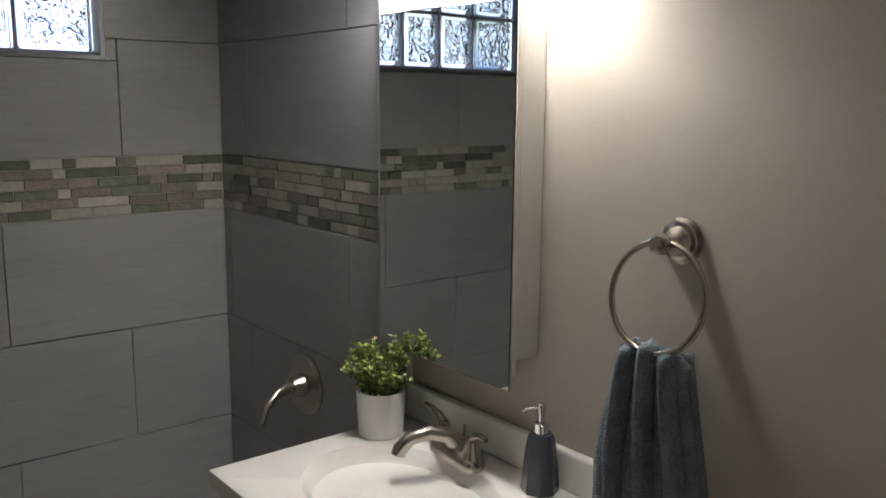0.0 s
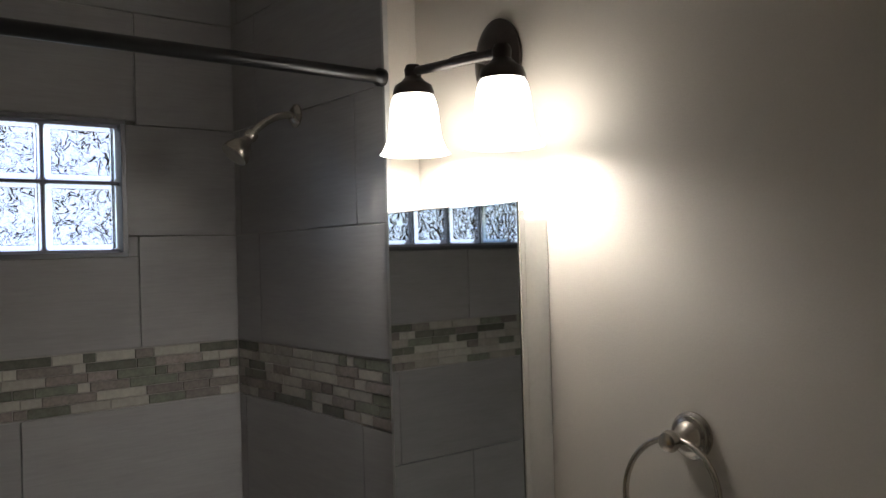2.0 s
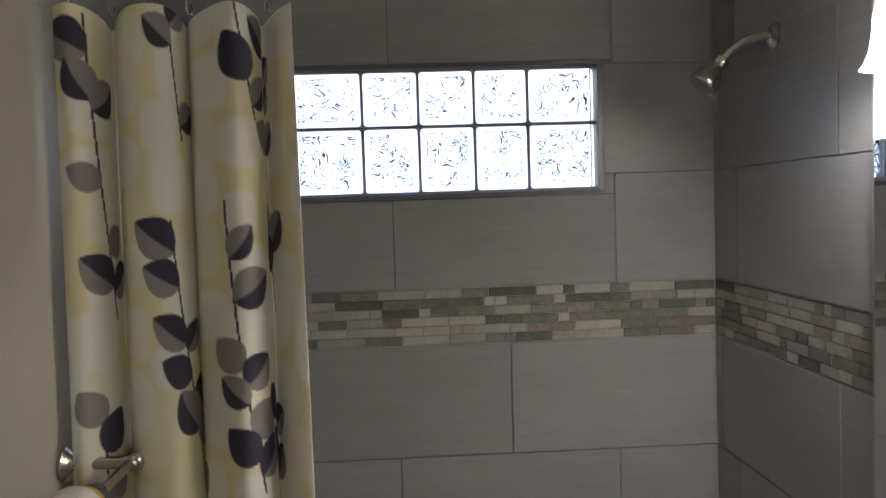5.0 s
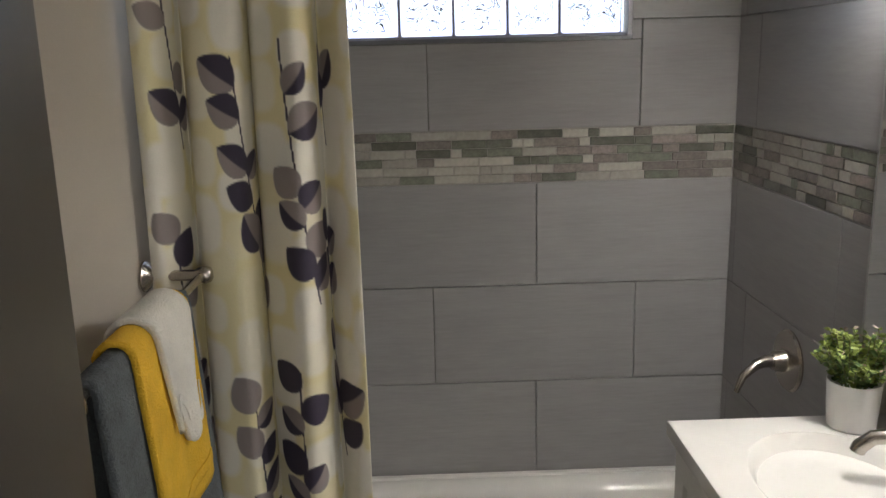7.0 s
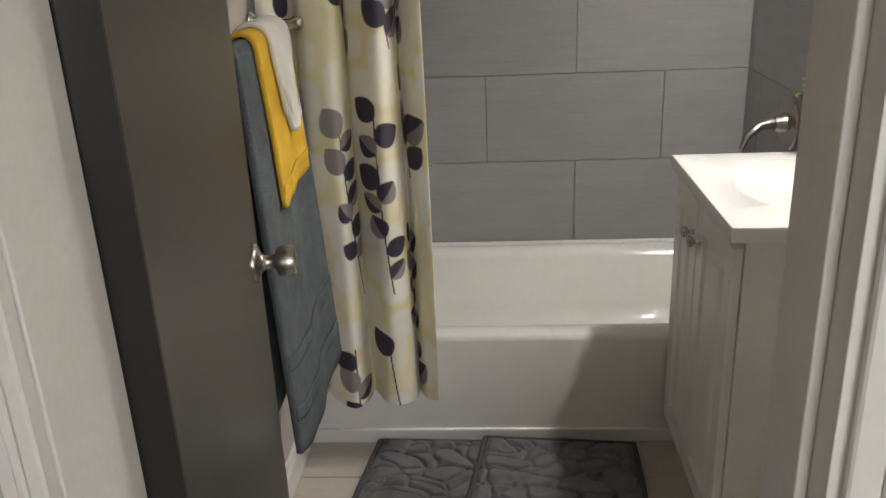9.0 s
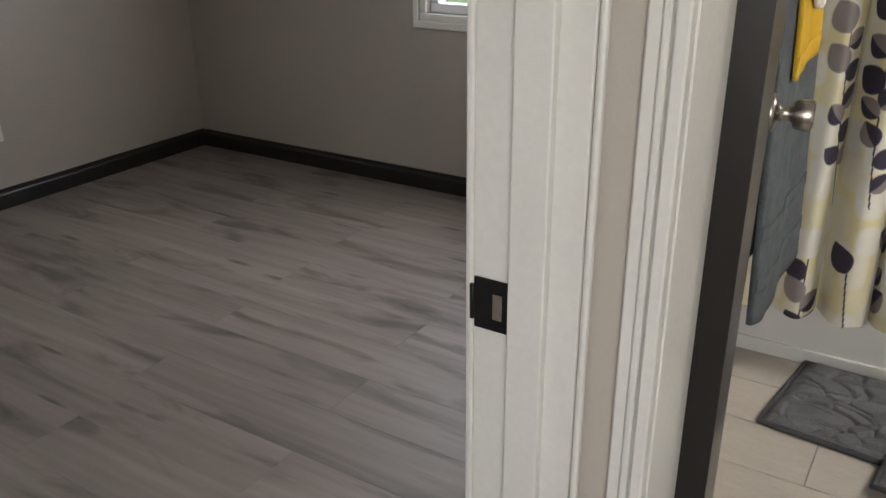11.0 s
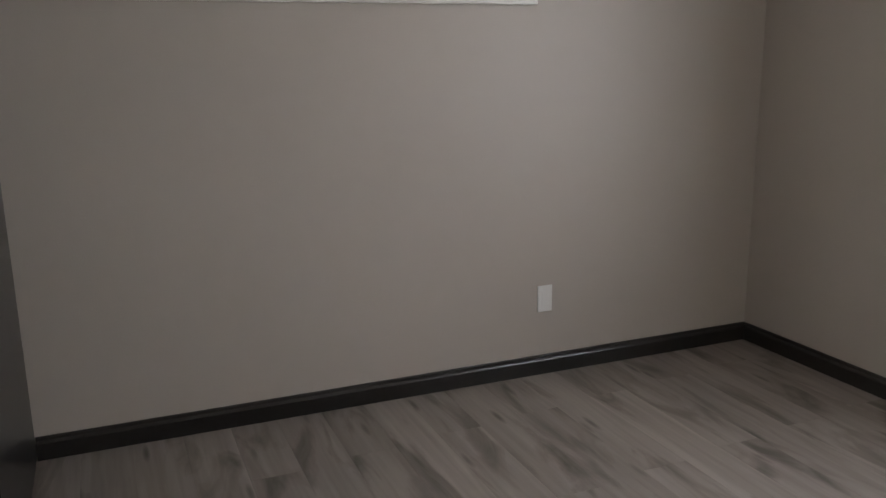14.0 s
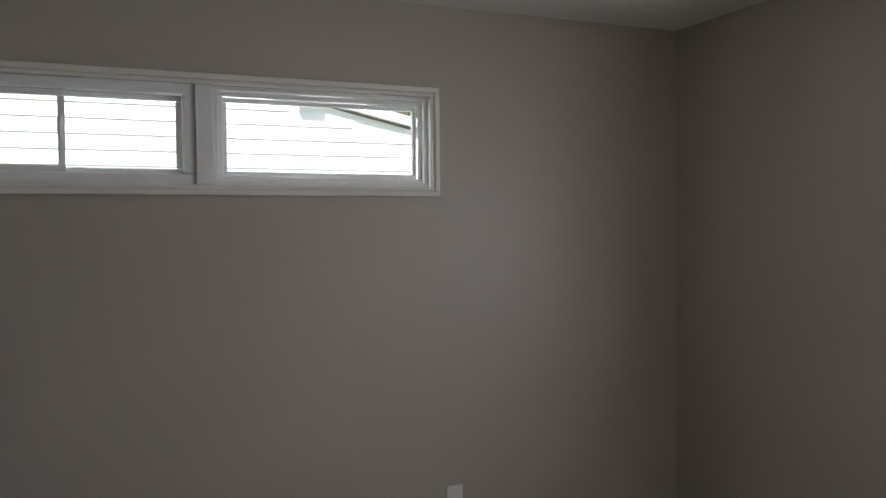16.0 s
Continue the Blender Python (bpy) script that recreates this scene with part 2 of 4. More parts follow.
def part(name, bm, mat, parent=None, label="", smooth=None):
    bmesh.ops.recalc_face_normals(bm, faces=bm.faces)
    me = bpy.data.meshes.new(name)
    bm.to_mesh(me)
    bm.free()
    me.materials.append(mat)
    if smooth:
        me.shade_smooth()
        me.set_sharp_from_angle(angle=radians(smooth))
    ob = new(name, me)
    ob.parent = parent
    if label:
        tagged(ob, label)
    return ob


def slab(name, lo, hi, mat, parent=None, bevel=0.0, label=""):
    return part(name, box(bmesh.new(), lo, hi, bevel), mat, parent, label)


def thing(name, label, category, at=(0, 0, 0), group="", kind=""):
    ob = new(name)
    ob.location = at
    ob.empty_display_size = 0.1
    return tagged(ob, label, category, group, kind)


def structure(ob, label, category):
    return tagged(ob, label, category, kind="structure")


def wall_with_hole(name, axis, lo, hi, hole, mat, label):
    """A box wall whose thickness runs along axis ('x' or 'y'), with an opening (a0, a1, z0, z1) along the other axis."""
    bm = bmesh.new()
    u = 1 if axis == "x" else 0
    a0, a1, z0, z1 = hole

    def piece(ua, ub, za, zb):
        if ub - ua > 1e-4 and zb - za > 1e-4:
            l2, h2 = list(lo), list(hi)
            l2[u], h2[u], l2[2], h2[2] = ua, ub, za, zb
            box(bm, l2, h2)

    piece(lo[u], a0, lo[2], hi[2])
    piece(a1, hi[u], lo[2], hi[2])
    piece(a0, a1, lo[2], z0)
    piece(a0, a1, z1, hi[2])
    return structure(part(name, bm, mat), label, "wall")


# ---- structure ----
CB, CH, CR = 2.42, 2.42, 2.39      # ceilings: bath, hall, bedroom
XR, YB, YH = 1.527, 3.0, 0.605      # bath right wall, back wall, hall face of the bath door wall
XP = 1.60                          # painted bath wall, set back from the tile
XW = -2.95                         # bedroom window wall
WX0, WX1, WZ0, WZ1 = 0.355, 1.207, 1.667, 2.022   # glass block window

wall_with_hole("wall_bath_back", "y", (-0.12, YB + 0.012, 0), (XR + 0.2, YB + 0.14, CB), (WX0, WX1, WZ0, WZ1), DARKGROUT, "exterior wall behind grey shower tile")
structure(slab("wall_bath_side", (XP, 0.72, 0), (XP + 0.12, 2.2215, CB), PAINT), "beige painted bathroom wall beside the vanity", "wall")
structure(slab("wall_bath_shower", (XR, 2.2225, 0), (XP + 0.12, YB + 0.012, CB), PAINT), "furred-out wall behind the shower tile", "wall")
structure(slab("wall_bath_furring", (0.0005, 1.341, 0), (0.078, 2.2205, CB), PAINT), "beige painted bathroom wall with a towel bar", "wall")
structure(slab("wall_bath_towel", (-0.12, 1.34, 0), (0, YB + 0.012, CB), PAINT), "beige painted bathroom wall with a towel bar", "wall")
wall_with_hole("wall_bath_door", "y", (0.153, YH, 0), (XP + 0.12, 0.72, CB), (0.325, 0.896, 0, 2.05), PAINT, "beige painted wall around the bathroom doorway")
structure(slab("wall_bath_corner", (0.153, 0.72, 0), (0.185, 1.34, CB), PAINT), "beige painted wall behind the open bathroom door", "wall")
structure(slab("wall_bath_return", (-0.12, 1.28, 0), (0.153, 1.34, CB), PAINT), "beige painted wall return behind the bathroom door", "wall")
structure(slab("ceiling_bath", (-0.12, 0.6, CB), (XP + 0.12, YB + 0.14, CB + 0.1), CEIL), "white painted bathroom ceiling", "ceiling")
wall_with_hole("wall_bedroom_door", "x", (0.15, -0.75, 0), (0.25, 0.605, CH), (-0.2, 0.585, 0, 2.05), PAINT, "painted wall around the bedroom doorway")
wall_with_hole("wall_bedroom_window", "x", (XW - 0.14, -0.95, 0), (XW, 3.13, CR), (-0.10, 1.73, 1.645, 2.02), BEDPAINT, "taupe painted bedroom wall with a high window")
wall_with_hole("wall_bedroom_north", "y", (XW, 2.97, 0), (-0.12, 3.13, CR), (-1.48, -0.48, 0.79, 2.0), BEDPAINT, "taupe painted bedroom wall with a bright window")
structure(slab("wall_bedroom_closet", (-1.45, -0.39, 0), (0.15, -0.27, CR), BEDPAINT), "taupe painted wall beside the closet", "wall")
structure(slab("wall_closet_header", (XW, -0.39, 2.04), (-1.45, -0.27, CR), BEDPAINT), "taupe painted wall above the closet doors", "wall")
structure(slab("wall_closet_back", (XW, -0.95, 0), (0.15, -0.85, CR), BEDPAINT), "taupe painted closet back wall", "wall")
structure(slab("wall_bedroom_east", (-0.123, 1.28, 0), (-0.12, 2.97, CR), BEDPAINT), "taupe painted bedroom wall", "wall")
structure(slab("wall_bedroom_return", (0.149, 0.606, 0), (0.1525, 1.277, CR), BEDPAINT), "taupe painted wall beside the bedroom door", "wall")
structure(slab("wall_bedroom_step", (-0.12, 1.277, 0), (0.149, 1.2798, CR), BEDPAINT), "taupe painted wall step in the bedroom", "wall")
structure(slab("ceiling_bedroom", (XW, -0.95, CR), (0.15, 3.13, CR + 0.1), CEIL), "white painted bedroom ceiling", "ceiling")
structure(slab("wall_hall_end", (1.75, -1.6, 0), (1.87, 0.605, CH), PAINT), "beige painted hall wall", "wall")
# the opening in this unseen wall is added to go with the hall fill
wall_with_hole("wall_hall_south", "y", (0.15, -1.6, 0), (1.75, -1.48, CH), (0.95, 1.85 - 0.15, 0.9, 2.1), PAINT, "beige painted hall wall with an added opening for fill light")
structure(slab("wall_hall_west", (0.15, -1.48, 0), (0.25, -0.75, CH), PAINT), "beige painted hall wall", "wall")
structure(slab("ceiling_hall", (0.25, -1.6, CH), (1.87, 0.605, CH + 0.1), CEIL), "white painted hall ceiling", "ceiling")
structure(slab("floor_entry", (-0.06, -0.95, -0.1), (0.25, 0.605, -0.0065), PLANK), "grey wood-look vinyl plank floor in the doorway", "floor")
floor_bed = structure(slab("floor_bedroom", (XW, -0.95, -0.1), (-0.06, 3.0, -0.0065), PLANK), "grey wood-look vinyl plank bedroom floor", "floor")
floor_hall = structure(slab("floor_hall", (0.25, -1.6, -0.1), (1.87, 0.66, -0.006), DARKGROUT), "grey wood-look vinyl plank hall floor", "floor")
floor_bath = structure(slab("floor_bath", (0.0, 0.66, -0.1), (XP, YB, -0.004), GROUT), "pale wood-look porcelain bathroom floor", "floor")


def moulding(name, p0, p1, out, mat, label, height=0.09, depth=0.014, z0=0.0):
    """Baseboard from p0 to p1 (x, y) with a stepped, eased top; out: the unit way into the room."""
    prof = [(0, 0), (depth, 0), (depth, height * 0.72), (depth * 0.75, height * 0.80), (depth * 0.5, height * 0.84), (depth * 0.42, height * 0.95), (depth * 0.2, height), (0, height)]
    bm = bmesh.new()
    rows = [[bm.verts.new((p[0] + out[0] * d, p[1] + out[1] * d, z0 + z)) for d, z in prof] for p in (p0, p1)]
    k = len(prof)
    for i in range(k):
        bm.faces.new((rows[0][i], rows[0][(i + 1) % k], rows[1][(i + 1) % k], rows[1][i]))
    bm.faces.new(rows[0]), bm.faces.new(rows[1][::-1])
    return structure(part(name, bm, mat), label, "baseboard")


moulding("baseboard_west", (XW, -0.27), (XW, 2.97), (1, 0), DARK, "black painted wooden baseboard with a moulded top", 0.088, 0.016)
moulding("baseboard_north", (XW + 0.016, 2.97), (-0.123, 2.97), (0, -1), DARK, "black painted wooden baseboard with a moulded top", 0.088, 0.016)
moulding("baseboard_closet", (-1.39, -0.27), (0.15, -0.27), (0, 1), DARK, "black painted wooden baseboard with a moulded top", 0.088, 0.016)
moulding("baseboard_east", (-0.123, 1.28), (-0.123, 2.95), (-1, 0), DARK, "black painted wooden baseboard with a moulded top", 0.088, 0.016)
moulding("baseboard_bath", (0.078, 1.34), (0.078, 2.22), (1, 0), WHITE, "white painted bathroom baseboard", 0.10, 0.014)

# ---- doors ----


def casing_profile(bm, x0, x1, y, z0, z1, out):
    """Stepped colonial casing: a board along z between x0 and x1 on the plane y, three ridges proud by steps."""
    w = x1 - x0
    for a, b, d in ((0, 0.36, 0.010), (0.36, 0.55, 0.014), (0.55, 0.66, 0.011), (0.66, 1.0, 0.018)):
        lo, hi = sorted((y, y + out * d))
        box(bm, (x0 + a * w, lo, z0), (x0 + b * w, hi, z1), 0.002, 1)


jb = thing("bath_doorway", "white painted door jamb and moulded casing", "door frame", kind="structure")
bm = bmesh.new()
casing_profile(bm, 0.290, 0.330, YH, 0, 2.11, -1)
part("casing", bm, WHITE, jb)
bm = bmesh.new()
for a, b, d in ((0, 0.34, 0.018), (0.34, 0.45, 0.011), (0.45, 0.64, 0.014), (0.64, 1.0, 0.010)):
    box(bm, (0.889 + (1 - b) * 0.066, YH - d, 0), (0.889 + (1 - a) * 0.066, YH, 2.11), 0.002, 1)
part("casing", bm, WHITE, jb)
slab("casing", (0.332, YH - 0.014, 2.046), (0.887, YH, 2.11), WHITE, jb, 0.003)
slab("jamb", (0.325, YH + 0.001, 0), (0.3315, 0.725, 2.045), WHITE, jb, 0.001)
slab("jamb", (0.880, YH + 0.001, 0), (0.895, 0.735, 2.045), WHITE, jb, 0.001)
slab("door_stop", (0.870, YH + 0.03, 0), (0.880, YH + 0.065, 2.03), WHITE, jb, 0.002)
slab("head_jamb", (0.3315, YH + 0.001, 2.035), (0.880, 0.725, 2.049), WHITE, jb, 0.001)
slab("threshold", (0.332, 0.62, -0.004), (0.880, 0.70, 0.008), TRIMMETAL, jb, 0.003)

bj = thing("bedroom_doorway", "white painted bedroom door jamb with a black strike plate", "door frame", kind="structure")
slab("jamb", (0.136, 0.579, 0), (0.253, 0.5845, 2.045), WHITE, bj, 0.001)
slab("jamb", (0.148, -0.1995, 0), (0.253, -0.186, 2.045), WHITE, bj, 0.001)
slab("head_jamb", (0.148, -0.186, 2.035), (0.253, 0.579, 2.049), WHITE, bj, 0.001)
slab("door_stop", (0.181, 0.566, 0), (0.221, 0.579, 2.035), WHITE, bj, 0.002)
slab("casing", (0.2505, 0.5885, 0), (0.259, 0.598, 2.11), WHITE, bj, 0.003)
slab("casing", (0.251, -0.26, 0), (0.266, -0.196, 2.11), WHITE, bj, 0.004)
slab("casing", (0.126, 0.577, 0), (0.1355, 0.589, 2.09), WHITE, bj, 0.003)
bm = bmesh.new()
box(bm, (0.137, 0.576, 0.853), (0.1795, 0.5788, 0.912), 0.001, 1)
box(bm, (0.1325, 0.5745, 0.862), (0.1375, 0.5785, 0.903), 0.001, 1)
sp = part("strike_plate", bm, BLACKROD, bj, "black metal strike plate", 40)
slab("latch_hole", (0.160, 0.5748, 0.868), (0.171, 0.5758, 0.897), NICKEL, sp)

# bathroom door leaf, standing open
dr = thing("door_bath", "dark brown flush door standing open into the bathroom", "door", (0.364, 0.735, 0))
dr.rotation_euler = (0, 0, radians(9.6))
leaf = part("leaf", box(bmesh.new(), (-0.036, 0.0, 0.012), (0.0, 0.705, 2.03), 0.002, 1), DOORDARK, dr)
# strip in a darker colour paints the shade on the leaf's hinge side
slab("hinge_edge", (-0.0355, -0.0012, 0.013), (-0.0005, 0.0002, 2.029), DARK, dr, label="near-black strip for the shade on the door edge")
for zz in (0.22, 1.82):
    bm = bmesh.new()
    tube(bm, [(0.004, -0.004, zz - 0.045), (0.004, -0.004, zz + 0.045)], 0.006, 10)
    part("hinge", bm, BRONZE, dr, "dark bronze hinge", 40)
for sgn in (1, -1):
    bm = bmesh.new()
    m = pose(0.0005 if sgn > 0 else -0.0365, 0.63, 0.93, 0, 90 * sgn, 0)
    lathe(bm, [(0.033, 0), (0.033, 0.003), (0.030, 0.007), (0.018, 0.011), (0.013, 0.016), (0.011, 0.030), (0.013, 0.034), (0.023, 0.038), (0.0255, 0.046), (0.026, 0.060), (0.024, 0.066), (0.019, 0.068), (0.017, 0.066)], m, 28)
    part("knob", bm, NICKEL, dr, "brushed nickel door knob", 45)

# ---- tub and shower ----
TUB = thing("bathtub", "white enamelled alcove bathtub with a straight apron", "bathtub", (0.76, 2.6, 0))


def rounded(cx, cy, hx, hy, r, z, n=8):
    pts = []
    for qx, qy, a0 in ((1, 1, 0), (-1, 1, 90), (-1, -1, 180), (1, -1, 270)):
        for i in range(n + 1):
            a = radians(a0 + 90 * i / n)
            pts.append((cx + qx * (hx - r) + r * math.cos(a), cy + qy * (hy - r) + r * math.sin(a), z))
    return pts


def loft(bm, loops, close=True):
    rings = [[bm.verts.new(p) for p in lp] for lp in loops]
    k = len(rings[0])
    for a, b in zip(rings, rings[1:]):
        for i in range(k):
            bm.faces.new((a[i], a[(i + 1) % k], b[(i + 1) % k], b[i]))
    if close:
        bm.faces.new(rings[0][::-1]), bm.faces.new(rings[-1])
    return bm


bm = bmesh.new()
O = (0.76, 2.617)
hx, hy = 0.756, 0.378
loft(bm, [rounded(0, 0.017, hx, hy, 0.012, 0.0), rounded(0, 0.017, hx, hy, 0.012, 0.327), rounded(0, 0.017, hx - 0.003, hy - 0.003, 0.016, 0.341), rounded(0, 0.017, hx - 0.012, hy - 0.012, 0.02, 0.347),
          rounded(0, 0.012, hx - 0.075, hy - 0.075, 0.10, 0.345), rounded(0, 0.012, hx - 0.09, hy - 0.088, 0.11, 0.337), rounded(0, 0.012, hx - 0.10, hy - 0.096, 0.11, 0.324),
          rounded(0, 0.012, hx - 0.15, hy - 0.12, 0.12, 0.14), rounded(0, 0.012, hx - 0.20, hy - 0.16, 0.12, 0.09), rounded(0, 0.012, hx - 0.30, hy - 0.22, 0.1, 0.075)])
part("basin", bm, CERAMIC, TUB, smooth=50)
slab("back_ledge", (-0.756, 0.372, 0.343), (0.756, 0.395, 0.354), CERAMIC, TUB, 0.004)
slab("apron_foot", (-0.70, -0.372, 0.0), (0.70, -0.360, 0.045), CERAMIC, TUB, 0.004)

rod = thing("shower_curtain_rod", "black metal tension shower curtain rod", "curtain rod", (0.79, 2.225, 2.03))
part("tube", tube(bmesh.new(), [(-0.705, 0, 0.012), (0.1, 0, 0)], 0.0125, 20), BLACKROD, rod, smooth=40)
part("outer_tube", tube(bmesh.new(), [(-0.225, 0, 0.003), (0.72, 0, 0)], 0.0145, 20), BLACKROD, rod, smooth=40)
for sx in (-1, 1):
    part("end_cap", lathe(bmesh.new(), [(0.019, 0), (0.020, 0.004), (0.020, 0.016), (0.016, 0.022), (0.0145, 0.026)], pose(0.724 if sx > 0 else -0.711, 0, 0 if sx > 0 else 0.012, 0, -90 * sx, 0), 24), BLACKROD, rod, smooth=45)

sh = thing("wall_shower", "brushed nickel shower head on a bent arm", "shower head", (1.512, 2.62, 2.006))
part("flange", lathe(bmesh.new(), [(0.03, 0), (0.03, 0.003), (0.022, 0.010), (0.012, 0.014)], pose(0.003, 0, 0, 0, -90, 0), 24), NICKEL, sh, smooth=45)
part("arm", tube(bmesh.new(), arc((0, 0, 0), (-0.07, 0, 0.005), (-0.125, 0, -0.062), 12), 0.0095), NICKEL, sh, smooth=60)
part("head", lathe(bmesh.new(), [(0.010, -0.012), (0.016, -0.008), (0.017, 0.006), (0.013, 0.012), (0.015, 0.020), (0.027, 0.036), (0.034, 0.052), (0.036, 0.064), (0.033, 0.069), (0.028, 0.067)], look((-0.122, 0, -0.058), (-0.19, 0, -0.135)) @ pose(0, 0, 0, 180, 0, 0), 28), NICKEL, sh, smooth=45)

vl = thing("tub_valve", "brushed nickel shower valve with a curved lever", "faucet", (1.513, 2.545, 0.866))
part("escutcheon", lathe(bmesh.new(), [(0.078, 0), (0.079, 0.004), (0.074, 0.010), (0.05, 0.014), (0.03, 0.016), (0.027, 0.03), (0.022, 0.045)], pose(0, 0, 0, 0, -90, 0), 36), NICKEL, vl, smooth=40)
part("lever", tube(bmesh.new(), [(-0.03, 0, 0), (-0.06, 0, 0.0), (-0.09, -0.012, -0.004), (-0.125, -0.022, -0.03), (-0.142, -0.028, -0.068)], [0.017, 0.016, 0.013, 0.010, 0.007]), NICKEL, vl, smooth=60)

# ---- glass block window ----
gw = thing("window_1", "glass block window of ten wavy blocks with metal edging", "window", (0, 0, 0), kind="structure")
xs = [WX0 + 0.012, 0.558, 0.710, 0.862, 1.008, WX1 - 0.014]
zs = [WZ0 + 0.012, 1.859, WZ1 - 0.012]
for i in range(5):
    for j in range(2):
        x0, x1, z0, z1 = xs[i] + 0.004, xs[i + 1] - 0.004, zs[j] + 0.004, zs[j + 1] - 0.004
        yy = YB + 0.012
        bm = bmesh.new()
        cx, cz = (x0 + x1) / 2, (z0 + z1) / 2
        box(bm, (x0 - cx, yy, z0 - cz), (x1 - cx, yy + 0.075, z1 - cz), 0.009, 3)
        blk = part("glass_block", bm, BLOCKEDGE, gw, smooth=60)
        blk.location = (cx, 0, cz)
        blk.visible_shadow = False
        bm = bmesh.new()
        box(bm, (x0 + 0.016 - cx, yy - 0.0045, z0 + 0.014 - cz), (x1 - 0.016 - cx, yy - 0.0005, z1 - 0.014 - cz), 0.0015, 1)
        face = part("wavy_face", bm, BLOCKGLASS, blk, "wavy patterned clear glass")
        face.visible_shadow = False
for z in zs:
    slab("mortar", (WX0 + 0.008, YB + 0.02, z - 0.0045), (WX1 - 0.008, YB + 0.08, z + 0.0045), MORTAR, gw)
for x in xs[1:-1]:
    for j in range(2):
        slab("mortar", (x - 0.0045, YB + 0.021, zs[j] + 0.0045), (x + 0.0045, YB + 0.08, zs[j + 1] - 0.0045), MORTAR, gw)
for lo, hi in (((WX0 - 0.004, YB - 0.004, WZ0 - 0.004), (WX1 + 0.004, YB + 0.08, WZ0 + 0.008)), ((WX0 - 0.004, YB - 0.004, WZ1 - 0.008), (WX1 + 0.004, YB + 0.08, WZ1 + 0.004)),
               ((WX0 - 0.004, YB - 0.004, WZ0 + 0.008), (WX0 + 0.008, YB + 0.08, WZ1 - 0.008)), ((WX1 - 0.01, YB - 0.004, WZ0 + 0.008), (WX1 + 0.004, YB + 0.08, WZ1 - 0.008))):
    slab("edging", lo, hi, EDGEMETAL, gw, 0.001)

# ---- shower curtain ----


def leaf_colour(u, v):
    """Cloth colour at u (across, m) and v (down, m): pale cloth, yellow patches, sprigs of leaves."""
    cream, yellow = np.array([0.82, 0.785, 0.71]), np.array([0.74, 0.64, 0.27])
    purple, taupe = np.array([0.045, 0.036, 0.060]), np.array([0.27, 0.23, 0.225])
    col = np.broadcast_to(cream * 0.35 + yellow * 0.65, u.shape + (3,)).copy()
    rng = np.random.RandomState(5)
    # rows of pale rounded patches over the yellow, some strong and some faint
    for a in range(11):
        for b in range(20):
            cu, cv = 0.085 * a - 0.02 + rng.uniform(-0.018, 0.018), 0.098 * b + 0.04 * (a % 2) + rng.uniform(-0.02, 0.02)
            ru, rv, strength = rng.uniform(0.036, 0.052), rng.uniform(0.040, 0.060), rng.choice((0.25, 0.7, 0.9, 0.95))
            d = (np.abs(u - cu) / ru) ** 3 + (np.abs(v - cv) / rv) ** 3
            col += (cream - col) * (np.clip((1.2 - d) * 1.6, 0, 1) * strength)[..., None]
    sprigs = [(su, sv + off) for su, off in ((0.05, 0.0), (0.31, 0.33), (0.53, 0.30), (0.665, 0.0)) for sv in (-0.62, 0.01, 0.64, 1.27)]
    for su, sv in sprigs:
        lean = rng.uniform(0.02, 0.16)
        w = su + lean * (v - sv) + 0.15 * (v - sv - 0.2) ** 2
        col[(v > sv) & (v < sv + 0.50) & (np.abs(u - w) < 0.0022)] = purple
        for k in range(6):
            for side in (-1, 1):
                a = side * rng.uniform(0.55, 1.15)
                size = rng.uniform(0.058, 0.090)
                bv = sv + 0.05 + 0.076 * k + (0.035 if side > 0 else 0) + rng.uniform(-0.015, 0.015)
                bu = su + lean * (bv - sv) + 0.15 * (bv - sv - 0.2) ** 2
                dark, half, skip = rng.uniform() < 0.6, rng.uniform() < 0.55, rng.uniform() < 0.30
                if skip:
                    continue
                du, dv = u - bu, v - bv
                p = du * math.sin(a) - dv * math.cos(a)
                q = du * math.cos(a) + dv * math.sin(a)
                t = np.clip(p / size, 0, 1)
                width = size * rng.uniform(0.36, 0.47) * np.sin(math.pi * t ** 0.85) ** 0.75
                soft = (np.clip((width - np.abs(q)) / 0.003 + 0.5, 0, 1) * ((p > 0) & (p < size)))[..., None]
                col += ((purple if dark else taupe) - col) * soft
                if half:
                    lobe = soft * np.clip((q * side - 0.06 * size * np.sin(3 * t)) / 0.003 + 0.5, 0, 1)[..., None]
                    col += ((taupe if dark else purple) - col) * lobe
    return col


